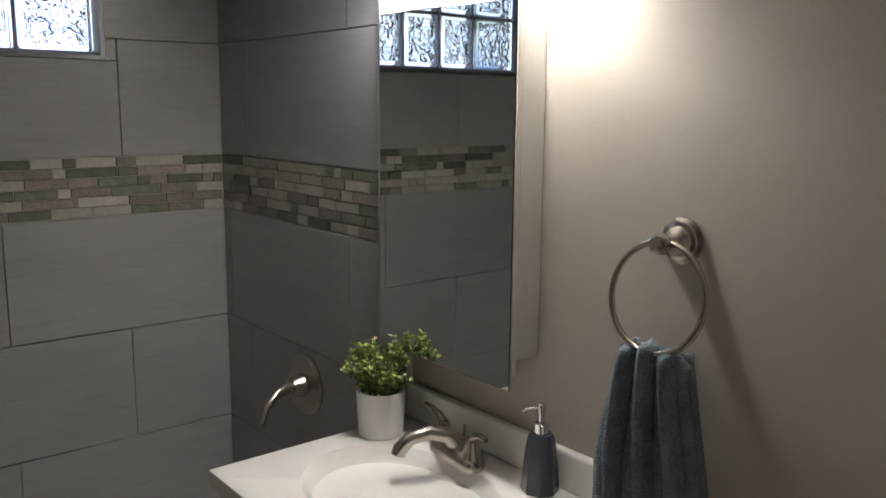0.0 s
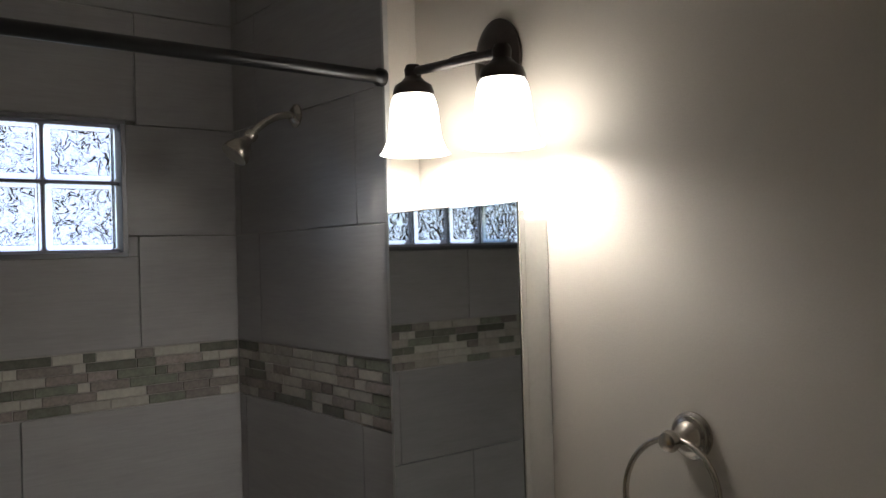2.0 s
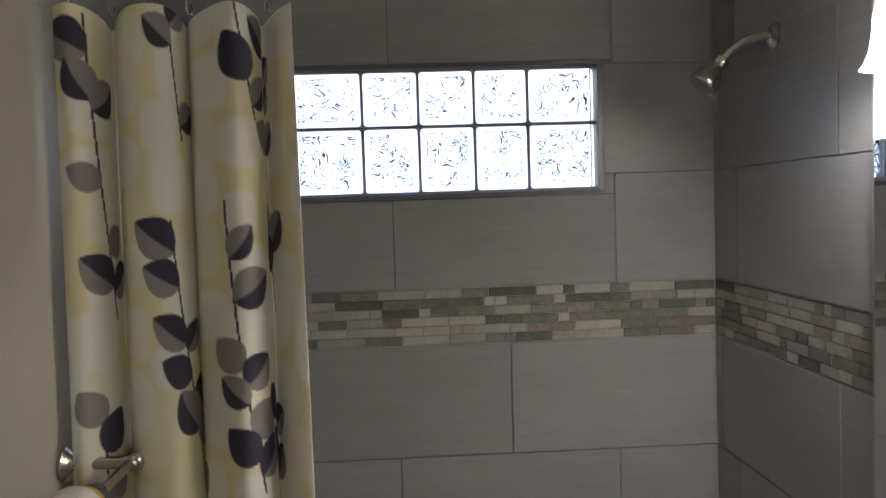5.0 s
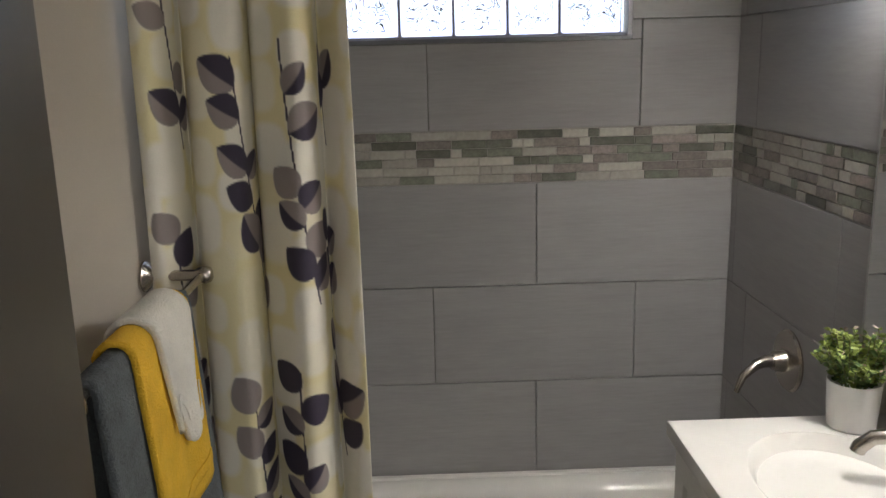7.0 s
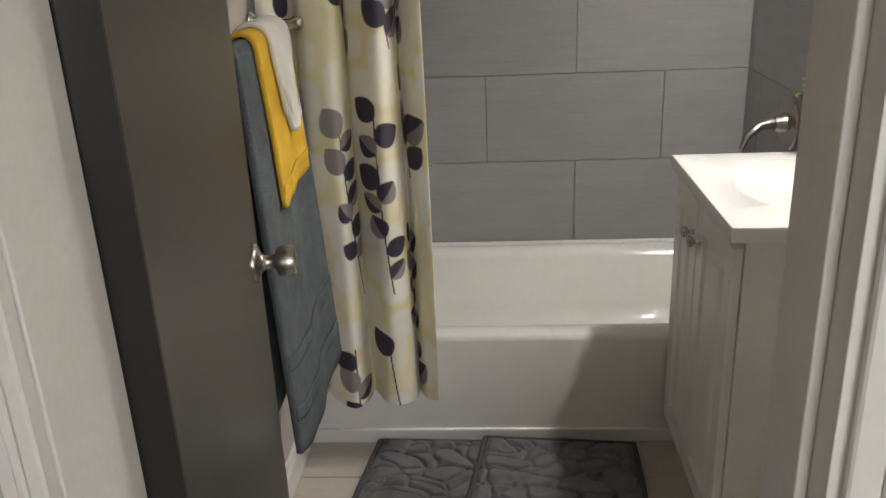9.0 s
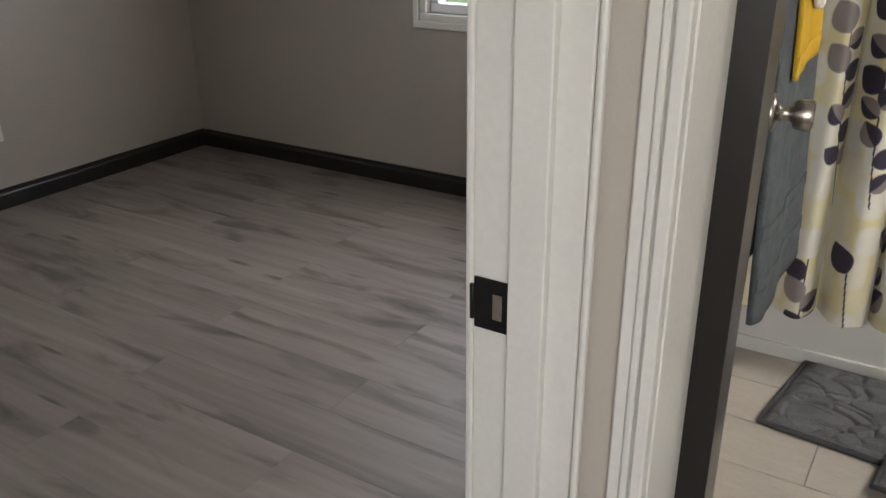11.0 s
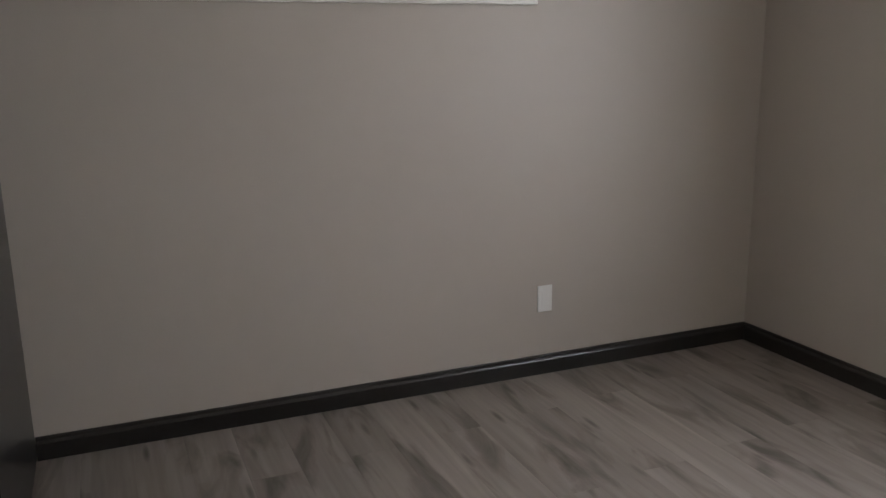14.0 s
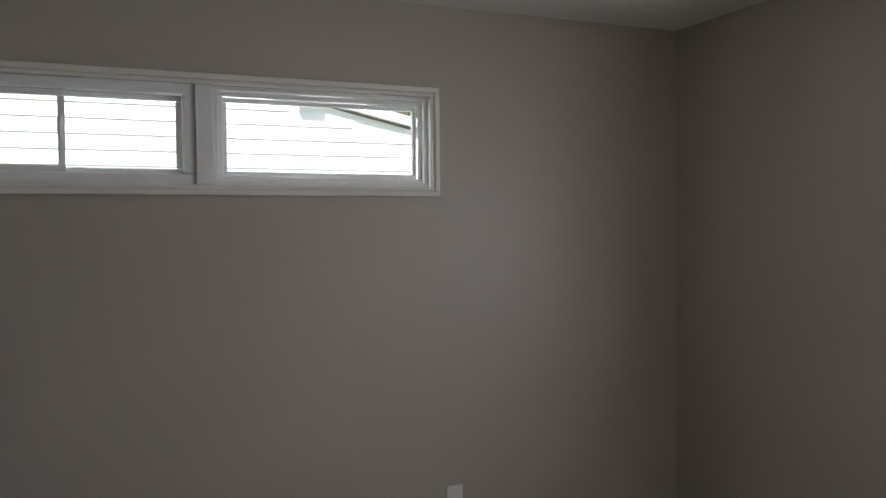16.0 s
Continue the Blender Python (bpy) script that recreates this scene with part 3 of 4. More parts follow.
def curtain():
    nu, nv = 340, 620
    width, height = 0.80, 1.775
    uu, vv = np.meshgrid(np.linspace(0, width, nu), np.linspace(0, height, nv))
    s = uu / width
    # three deep pleats, their crests towards the room and their valleys tucked under
    pleat = 2 * math.pi * (3.0 * s - 0.10 + 0.03 * np.sin(1.9 * vv))
    x = 0.098 + (0.384 + 0.012 * vv / height) * (s + 0.052 * np.sin(pleat + 0.5))
    amp = (0.040 + 0.012 * vv / height) * (0.85 + 0.2 * np.sin(3.1 * s + 1))
    y = 2.182 - amp * np.cos(pleat) - 0.006 * np.sin(2 * math.pi * 7.3 * s + 1.4 * vv) - 0.016 * vv
    z = 1.975 - vv + 0.014 * np.cos(pleat) * np.exp(-vv / 0.1)
    me = bpy.data.meshes.new("cloth")
    idx = np.arange(nu * nv).reshape(nv, nu)
    faces = np.stack([idx[:-1, :-1], idx[1:, :-1], idx[1:, 1:], idx[:-1, 1:]], -1).reshape(-1, 4)
    me.from_pydata(np.stack([x, y, z], -1).reshape(-1, 3).tolist(), [], faces.tolist())
    attr = me.color_attributes.new("print", "FLOAT_COLOR", "POINT")
    rgba = np.concatenate([leaf_colour(uu, vv).reshape(-1, 3), np.ones((nu * nv, 1))], 1).astype(np.float32)
    attr.data.foreach_set("color", rgba.ravel())
    me.shade_smooth()
    mat = material("printed_cotton", (0.7, 0.66, 0.55), 0.85, var=0.05, fine=400, bump=0.2)
    nt = mat.node_tree
    at = nt.nodes.new("ShaderNodeVertexColor")
    at.layer_name = "print"
    hs = [k for k in nt.nodes if k.bl_idname == "ShaderNodeHueSaturation"][0]
    nt.links.new(at.outputs[0], hs.inputs["Color"])
    me.materials.append(mat)
    root = thing("shower_curtain", "white and yellow fabric shower curtain printed with dark leaves, drawn aside", "curtain", (0.3, 2.185, 1.97))
    ob = new("cloth", me)
    ob.parent = root
    ob.matrix_parent_inverse = root.matrix_basis.inverted()
    so = ob.modifiers.new("thick", "SOLIDIFY")
    so.thickness = 0.0012
    for k in range(6):
        bm = bmesh.new()
        cx = 0.100 + 0.066 * k
        tube(bm, [(cx - 0.3 + 0.002 * math.sin(a * 3), 0.04 + 0.021 * math.sin(a), 0.047 + (0.030 if math.cos(a) < 0 else 0.023) * math.cos(a) - 0.0) for a in [2 * math.pi * i / 20 for i in range(21)]], 0.0018, 6)
        part("hook", bm, CHROME, root, "silver wire curtain hook", 60)


curtain()

# ---- vanity ----
VZ, VX, VY0, VY1 = 0.868, 1.108, 1.65, 2.219
van = thing("vanity_cabinet", "white two-door bathroom vanity cabinet with raised panels", "cabinet", (1.3, 1.9, 0))


def local(ob, p):
    return tuple(a - b for a, b in zip(p, ob.location))


slab("body", local(van, (VX + 0.035, VY0 + 0.015, 0.09)), local(van, (XP - 0.003, VY1 - 0.015, VZ - 0.032)), CABINET, van, 0.001)
slab("toe_kick", local(van, (VX + 0.09, VY0 + 0.017, 0.0)), local(van, (XP - 0.01, VY1 - 0.017, 0.089)), CABINET, van)


def panel_door(y0, y1):
    bm = bmesh.new()
    x1 = VX + 0.033
    z0, z1 = 0.115, VZ - 0.050
    loops = []
    for inset, dx in ((0.0, 0.0), (0.0, -0.013), (0.004, -0.018), (0.055, -0.018), (0.062, -0.010), (0.072, -0.009), (0.088, -0.017), (0.095, -0.018)):
        loops.append([local(van, (x1 + dx, a, b)) for a, b in ((y0 + inset, z0 + inset), (y1 - inset, z0 + inset), (y1 - inset, z1 - inset), (y0 + inset, z1 - inset))])
    loft(bm, loops)
    return part("door", bm, CABINET, van)


mid = (VY0 + VY1) / 2 + 0.03
d1, d2 = panel_door(VY0 + 0.022, mid - 0.003), panel_door(mid + 0.003, VY1 - 0.022)
for d, yy, zz in ((d1, mid - 0.03, 0.735), (d2, mid + 0.03, 0.738)):
    part("knob", lathe(bmesh.new(), [(0.008, 0), (0.006, 0.004), (0.005, 0.012), (0.012, 0.018), (0.0145, 0.024), (0.011, 0.029)], Matrix.Translation(local(van, (VX + 0.0155, yy, zz))) @ pose(0, 0, 0, 0, -90, 0), 20), NICKEL, d, "brushed nickel knob", 45)

top = thing("washbasin", "white cultured marble vanity top with an oval basin", "sink", (1.31, 1.9, VZ - 0.03))
bm = bmesh.new()
c = (1.35, 1.93)
N = 48


def ring(ax, ay, z, px=None):
    return [local(top, (c[0] + ax * math.cos(2 * math.pi * i / N), c[1] + ay * math.sin(2 * math.pi * i / N), z)) for i in range(N)]


def square_ring(z, e):
    pts = []
    for i in range(N):
        a = 2 * math.pi * i / N
        ca, sa = math.cos(a), math.sin(a)
        lo = (VX + e, VY0 + e)
        hi = (XP - 0.002 - e, VY1 - e)
        t = min(((hi[0] if ca > 0 else lo[0]) - c[0]) / ca if abs(ca) > 1e-6 else 9, ((hi[1] if sa > 0 else lo[1]) - c[1]) / sa if abs(sa) > 1e-6 else 9)
        p = [c[0] + ca * t, c[1] + sa * t]
        pts.append(p)
    for cx_, cy_ in ((lo[0], lo[1]), (lo[0], hi[1]), (hi[0], lo[1]), (hi[0], hi[1])):
        k = min(range(N), key=lambda i: (pts[i][0] - cx_) ** 2 + (pts[i][1] - cy_) ** 2)
        pts[k] = [cx_, cy_]
    return [local(top, (p[0], p[1], z)) for p in pts]


loft(bm, [square_ring(VZ - 0.031, 0.0), square_ring(VZ - 0.006, 0.0), square_ring(VZ - 0.001, 0.002), square_ring(VZ, 0.006), ring(0.165, 0.215, VZ), ring(0.159, 0.215, VZ - 0.003), ring(0.148, 0.200, VZ - 0.022),
          ring(0.128, 0.172, VZ - 0.065), ring(0.08, 0.122, VZ - 0.105), ring(0.045, 0.07, VZ - 0.122), ring(0.02, 0.02, VZ - 0.125)])
part("basin", bm, CULTURED, top, smooth=35)
slab("backsplash", local(top, (XP - 0.022, VY0 + 0.002, VZ - 0.001)), local(top, (XP - 0.001, VY1 - 0.002, VZ + 0.075)), CULTURED, top, 0.005)
part("drain", lathe(bmesh.new(), [(0.021, 0), (0.021, 0.003), (0.016, 0.004), (0.014, 0.001)], Matrix.Translation(local(top, (c[0], c[1], VZ - 0.1255))), 20), CHROME, top, "chrome drain", 40)

fc = thing("faucet", "brushed nickel two-handle bathroom faucet", "faucet", (1.515, 1.965, VZ))
fc.rotation_euler = (0, 0, radians(-8))
bm = bmesh.new()
loft(bm, [rounded(0, 0, 0.026, 0.078, 0.024, 0.0005), rounded(0, 0, 0.026, 0.078, 0.024, 0.012), rounded(0, 0, 0.021, 0.072, 0.02, 0.022), rounded(0, 0, 0.014, 0.064, 0.013, 0.026)])
part("base", bm, NICKEL, fc, smooth=50)
part("spout", tube(bmesh.new(), [(0.004, 0, 0.016), (0.0, 0, 0.034), (-0.022, 0.004, 0.052), (-0.058, 0.010, 0.062), (-0.095, 0.016, 0.056), (-0.116, 0.020, 0.036), (-0.119, 0.021, 0.026)], [0.022, 0.019, 0.016, 0.0145, 0.014, 0.0145, 0.014], 18), NICKEL, fc, smooth=60)
for sy in (-1, 1):
    h = part("handle", lathe(bmesh.new(), [(0.022, 0.022), (0.019, 0.03), (0.014, 0.045), (0.013, 0.056), (0.010, 0.062)], pose(0.002, sy * 0.052, 0), 20), NICKEL, fc, smooth=50)
    part("lever", tube(bmesh.new(), [(0.002, sy * 0.052, 0.056), (0.0, sy * 0.066, 0.068), (-0.004, sy * 0.092, 0.078), (-0.006, sy * 0.112, 0.079)], [0.010, 0.009, 0.0065, 0.005]), NICKEL, h, smooth=60)
part("lift_rod", tube(bmesh.new(), [(0.018, 0, 0.02), (0.018, 0, 0.066)], 0.003, 8), NICKEL, fc, smooth=60)

sd = thing("soap_dispenser", "slate ceramic soap dispenser with a chrome pump", "soap dispenser", (1.545, 1.765, VZ))
sd.scale = (0.88, 0.88, 0.88)
part("bottle", lathe(bmesh.new(), [(0.038, 0.0005), (0.040, 0.004), (0.038, 0.03), (0.033, 0.08), (0.028, 0.115), (0.024, 0.124), (0.016, 0.126)], None, 8), DISPENSER, sd, smooth=35)
part("collar", lathe(bmesh.new(), [(0.016, 0.1255), (0.016, 0.146), (0.013, 0.148), (0.007, 0.149), (0.007, 0.168), (0.009, 0.169), (0.009, 0.186), (0.006, 0.188)], None, 20), CHROME, sd, "chrome pump collar", 40)
part("nozzle", tube(bmesh.new(), [(0, 0, 0.178), (-0.022, 0.014, 0.178), (-0.034, 0.022, 0.172)], [0.004, 0.0035, 0.0025], 8), CHROME, sd, "chrome pump nozzle", 60)

# potted plant
pl = thing("potted_plant", "small artificial green plant in a white pot", "plant", (1.472, 2.163, VZ))
part("pot", lathe(bmesh.new(), [(0.044, 0.0005), (0.047, 0.003), (0.050, 0.05), (0.052, 0.098), (0.0515, 0.10), (0.048, 0.098), (0.046, 0.085), (0.02, 0.082)], None, 36), POT, pl, smooth=40)
rng = random.Random(7)
bunch = [bmesh.new() for _ in range(3)]
stems = bmesh.new()
for k in range(54):
    a, tilt = rng.uniform(0, 6.283), rng.uniform(0.05, 0.92) * (1 if k % 3 else 0.5)
    ln = rng.uniform(0.06, 0.108) * (1.12 if tilt < 0.5 else 0.92)
    b0 = Vector((0.022 * math.cos(a), 0.022 * math.sin(a), 0.083))
    tip = b0 + Vector((math.sin(tilt) * math.cos(a), math.sin(tilt) * math.sin(a), math.cos(tilt))) * ln
    pts = arc(b0, (b0 + tip) / 2 + Vector((0, 0, 0.015)), tip, 6)
    tube(stems, pts, 0.0011, 4)
    for j, p in enumerate(pts[1:]):
        for q in range(4):
            aa = rng.uniform(0, 6.283)
            d = Vector((math.cos(aa), math.sin(aa), rng.uniform(-0.1, 0.9))).normalized()
            s = rng.uniform(0.008, 0.0135) * (0.75 if j == 5 else 1)
            side = d.orthogonal().normalized()
            side.rotate(Matrix.Rotation(rng.uniform(0, 6.28), 3, d))
            nrm = d.cross(side)
            which = 2 if (j >= 5 and rng.random() < 0.12) else (0 if rng.random() < 0.30 + 0.1 * j else 1)
            bmh = bunch[which]
            v = [bmh.verts.new(p + d * s * x + side * s * y + nrm * s * h) for x, y, h in ((0, 0, 0), (0.45, 0.42, 0.12), (1.0, 0.36, 0.1), (1.3, 0, -0.05), (1.0, -0.36, 0.1), (0.45, -0.42, 0.12), (0.7, 0, -0.06))]
            for i in range(6):
                bmh.faces.new((v[i], v[(i + 1) % 6], v[6]))
part("stalk", stems, STEM, pl)
for b, m_, nm in zip(bunch, LEAF, ("light leaves", "deep green leaves", "pink tipped leaves")):
    part("foliage", b, m_, pl, nm)

# ---- medicine cabinet with the mirrored door ajar ----
mc = thing("medicine_cabinet", "white wall-hung medicine cabinet with a mirrored front", "medicine cabinet", (1.56, 1.98, 1.37))
slab("body", local(mc, (1.535, 1.830, 1.096)), local(mc, (XP - 0.001, 2.204, 1.708)), WHITE, mc, 0.003)
slab("door_back", local(mc, (1.515, 1.822, 1.070)), local(mc, (1.5345, 2.208, 1.722)), WHITE, mc, 0.002, "white door backing")
bm = bmesh.new()
loft(bm, [[local(mc, (x, y, z)) for y, z in ((1.815 + e, 1.048 + e), (2.218 - e, 1.048 + e), (2.218 - e, 1.738 - e), (1.815 + e, 1.738 - e))] for x, e in ((1.5145, 0.0), (1.5115, 0.0), (1.5100, 0.002))])
part("mirror_door", bm, MIRROR, mc, "bevelled mirror")

# ---- vanity light ----
vl2 = thing("vanity_light", "two-light bronze wall lamp with frosted bell shades", "wall lamp", (1.592, 1.945, 2.020))
vl2.scale = (1.085, 1.085, 1.085)
bm = bmesh.new()
lathe(bm, [(0.060, 0), (0.060, 0.006), (0.052, 0.012), (0.044, 0.016), (0.03, 0.02)], pose(0.003, 0, 0, 0, -90, 0) @ Matrix.Diagonal((1.25, 1, 1, 1)), 32)
part("backplate", bm, BRONZE, vl2, smooth=40)
part("stem", tube(bmesh.new(), [(-0.01, 0, 0), (-0.06, 0, 0.0), (-0.105, 0, -0.016)], 0.010), BRONZE, vl2, smooth=60)
part("bar", tube(bmesh.new(), [(-0.105, -0.125, -0.024), (-0.105, 0.115, -0.010)], 0.0085), BRONZE, vl2, smooth=60)
for sy, dz in ((-0.125, -0.024), (0.115, -0.010)):
    part("socket", lathe(bmesh.new(), [(0.012, 0.012), (0.016, 0.004), (0.015, -0.010), (0.022, -0.018), (0.034, -0.026), (0.038, -0.038), (0.038, -0.044)], pose(-0.105, sy, dz), 28), BRONZE, vl2, smooth=40)
    part("shade", lathe(bmesh.new(), [(0.033, -0.040), (0.040, -0.052), (0.044, -0.072), (0.046, -0.100), (0.050, -0.126), (0.058, -0.144), (0.064, -0.151), (0.062, -0.151), (0.055, -0.142), (0.047, -0.126), (0.043, -0.100), (0.041, -0.072), (0.037, -0.052)], pose(-0.105, sy, dz), 36, False), SHADE, vl2, "frosted white glass bell shade, lit", 60).visible_shadow = True

# ---- towel ring with hand towel ----
tr = thing("towel_ring", "brushed nickel towel ring on a round mount", "towel ring", (1.594, 1.528, 1.354))
tr.scale = (1.083, 1.083, 1.083)
part("mount", lathe(bmesh.new(), [(0.034, 0), (0.034, 0.004), (0.029, 0.007), (0.028, 0.011), (0.022, 0.013), (0.020, 0.018), (0.012, 0.026), (0.010, 0.042), (0.014, 0.046), (0.016, 0.054), (0.013, 0.062), (0.006, 0.065)], pose(0.004, 0, 0, 0, -90, 0), 32), NICKEL, tr, smooth=40)
part("ring", tube(bmesh.new(), [(-0.052 + 0.012 * math.cos(a), 0.078 * math.sin(a), -0.076 + 0.078 * math.cos(a)) for a in [2 * math.pi * i / 48 for i in range(49)]], 0.0048, 12), NICKEL, tr, smooth=60)


def cloth_sheet(name, cols, rows, fn, mat, thick, parent=None):
    pts = [fn(i / (cols - 1), j / (rows - 1)) for j in range(rows) for i in range(cols)]
    faces = [(j * cols + i, j * cols + i + 1, (j + 1) * cols + i + 1, (j + 1) * cols + i) for j in range(rows - 1) for i in range(cols - 1)]
    me = bpy.data.meshes.new(name)
    me.from_pydata(pts, [], faces)
    me.materials.append(mat)
    me.shade_smooth()
    ob = new(name, me)
    so = ob.modifiers.new("thick", "SOLIDIFY")
    so.thickness, so.offset = thick, 0
    ob.parent = parent
    return ob


def hand_towel(s, t):
    w = 0.052 + 0.042 * min(1, t * 2.2)
    y = 1.42 + (0.5 - s) * 2 * w
    folds = 0.013 * math.sin(s * 21 + 0.6 * math.sin(t * 5)) * (1 - 0.55 * t) + 0.006 * math.sin(s * 43 + 2)
    if t < 0.06:
        top_ = 0.014 * math.sin((t / 0.06) * math.pi / 2)
        return (1.468 - top_ * 0.8 + folds * 0.3, y, 1.335 + 0.004 - 0.016 * (s - 0.5) ** 2 * 4 + 0.012 * (1 - t / 0.06) * 0 - t * 0.05 + 0.006 * math.sin(s * 17))
    return (1.452 + folds, y + 0.004 * math.sin(t * 6), 1.338 - (t - 0.06) * 0.44 + 0.004 * math.sin(s * 17) - 0.016 * (s - 0.5) ** 2 * 4)


ht = thing("hand_towel", "slate blue-grey terry hand towel hanging from the ring", "towel", (-0.0454, -0.0096, -0.2545))
ht.scale = (1.083, 1.083, 1.083)
cloth_sheet("front_layer", 60, 60, hand_towel, TOWELBLUE, 0.010, ht)
cloth_sheet("rear_layer", 40, 40, lambda s, t: (1.478 + 0.008 * math.sin(s * 19 + 1), 1.42 + (0.5 - s) * (0.10 + 0.075 * min(1, t * 2)), 1.336 - 0.40 * t), TOWELBLUE, 0.009, ht)
cloth_sheet("woven_band", 60, 6, lambda s, t: (hand_towel(s, 0.70)[0] - 0.0062, hand_towel(s, 0.70)[1], hand_towel(s, 0.70)[2] - 0.028 * t), TOWELGREY, 0.002, ht)

# ---- towel bar and towels ----
BX, BZ = 0.190, 1.235
tb = thing("towel_bar", "brushed nickel towel bar on two posts", "towel bar", (0.078, 1.85, BZ))
for yy in (-0.335, 0.285):
    part("post", lathe(bmesh.new(), [(0.030, 0), (0.030, 0.004), (0.024, 0.010), (0.014, 0.018), (0.0105, 0.03), (0.0105, 0.095), (0.015, 0.103), (0.017, 0.114), (0.014, 0.124), (0.008, 0.128)], pose(0.003, yy, 0, 0, 90, 0), 28), NICKEL, tb, smooth=40)
part("bar", tube(bmesh.new(), [(0.112, -0.335, 0), (0.112, 0.285, 0)], 0.008), NICKEL, tb, smooth=60)


def draped(y0, y1, front, back, lift, wave=0.004, skew=0.0, seed=0.0):
    """A folded towel over the bar: front and back are the lengths that hang."""
    r = 0.0105 + lift
    turn = math.pi * r

    def fn(s, t):
        total = front + back + turn
        d = t * total
        y = y0 + (y1 - y0) * s
        w = wave * math.sin(7 * s + seed) + 0.5 * wave * math.sin(15 * s + 3 * t + seed)
        if d < front:
            k = (front - d)
            return (BX + r + w * min(1, k * 6) + 0.05 * k, y + skew * k * (s - 0.4), BZ - k * (1 + 0.05 * math.sin(3 * s + seed)))
        if d < front + turn:
            a = (d - front) / r
            return (BX + r * math.cos(a), y, BZ + r * math.sin(a))
        k = d - front - turn
        return (BX - r - min(0.0, 0) + w * 0.3, y, BZ - k)
    return fn


tagged(cloth_sheet("bath_towel", 44, 90, draped(1.56, 1.97, 0.80, 0.76, 0.004, 0.006, 0.06), TOWELGREY, 0.012), "grey terry bath towel draped over the bar", "towel")
tagged(cloth_sheet("hand_towel_yellow", 36, 70, draped(1.665, 1.925, 0.30, 0.36, 0.016, 0.004, -0.05, 1.0), YELLOW, 0.009), "bright yellow terry hand towel draped over the grey towel", "towel")
tagged(cloth_sheet("washcloth", 26, 44, lambda s, t: draped(1.735 + 0.05 * max(0, 0.4 - t), 1.895 - 0.05 * max(0, 0.3 - t), 0.165 - 0.035 * math.sin(6 * s + 0.6), 0.16, 0.026, 0.005, -0.2, 2.0)(s, t), TOWELWHITE, 0.009), "small white terry washcloth draped on top", "washcloth")



def hem(towel, fn, t0, t1, mat, label, lift):
    """A flat woven band across the hanging front of a towel."""
    ob = cloth_sheet("woven_band", 40, 5, lambda a, b: tuple(p + d for p, d in zip(fn(a, t0 + (t1 - t0) * b), (lift, 0, 0))), mat, 0.002, towel)
    return tagged(ob, label)


hem(bpy.data.objects["bath_towel"], draped(1.562, 1.968, 0.80, 0.76, 0.004, 0.006, 0.06), 0.045, 0.065, TOWELGREY, "flat grey woven band", 0.0072)
hem(bpy.data.objects["bath_towel"], draped(1.562, 1.968, 0.80, 0.76, 0.004, 0.006, 0.06), 0.115, 0.135, TOWELGREY, "flat grey woven band", 0.0072)
hem(bpy.data.objects["hand_towel_yellow"], draped(1.667, 1.923, 0.30, 0.36, 0.016, 0.004, -0.05, 1.0), 0.035, 0.06, YELLOW, "flat yellow woven hem", 0.0055)
hem(bpy.data.objects["washcloth"], lambda s, t: draped(1.757, 1.893, 0.165 - 0.035 * math.sin(6 * s + 0.6), 0.16, 0.026, 0.005, -0.2, 2.0)(s, t), 0.05, 0.09, TOWELWHITE, "flat white woven hem", 0.0055)

# ---- bath mats and toilet ----


def bath_mat(name, corners, z, label):
    """A soft quilted mat with pebble relief, spanned by four corners."""
    nu = nv = 140
    c0, c1, c2, c3 = [Vector((*p, 0)) for p in corners]
    pts = []
    for j in range(nv):
        for i in range(nu):
            s, t = i / (nu - 1), j / (nv - 1)
            es, et = 0.5 + (s - 0.5), 0.5 + (t - 0.5)
            p = (c0 * (1 - es) + c1 * es) * (1 - et) + (c3 * (1 - es) + c2 * es) * et
            edge = min(s, 1 - s, t, 1 - t)
            d, _ = noise.voronoi(Vector((p.x * 12 + 1.2 * noise.noise(p * 9), p.y * 20 + noise.noise(p * 7), 1.3)))
            gap = d[1] - d[0]
            h = 0.010 * min(1, edge / 0.03) ** 0.5 + 0.020 * min(1, gap / 0.20) ** 0.6 * min(1, edge / 0.06)
            pts.append((p.x, p.y, z + h))
    k = len(pts)
    faces = [(j * nu + i, j * nu + i + 1, (j + 1) * nu + i + 1, (j + 1) * nu + i) for j in range(nv - 1) for i in range(nu - 1)]
    me = bpy.data.meshes.new("plush_top")
    me.from_pydata(pts, [], faces)
    me.materials.append(MATGREY)
    me.shade_smooth()
    root = thing(name, label, "bath mat", (*((c0 + c2) / 2).xy, z))
    ob = new("plush_top", me)
    ob.parent = root
    ob.matrix_parent_inverse = root.matrix_basis.inverted()
    rim = [c0, c1, c2, c3, c0]
    bm = bmesh.new()
    loop_ = [a.lerp(b, q / 8) + Vector((0, 0, z + 0.0085)) for a, b in zip(rim, rim[1:]) for q in range(8)] + [c0 + Vector((0, 0, z + 0.0085))]
    tube(bm, loop_, 0.008, 8)
    e = part("binding", bm, MATEDGE, root, "dark bound edge", 60)
    e.matrix_parent_inverse = root.matrix_basis.inverted()


bath_mat("bath_mat_flat", ((0.300, 2.225), (0.250, 1.86), (0.90, 1.80), (0.93, 2.20)), 0.0, "grey quilted memory foam bath mat with pebble pattern")
bath_mat("contour_mat", ((0.615, 2.205), (0.535, 1.70), (1.02, 1.66), (1.04, 2.17)), 0.021, "grey quilted toilet mat lying over the other mat")

tl = thing("toilet", "white ceramic toilet with a closed round seat", "toilet", (1.255, 1.06, 0))


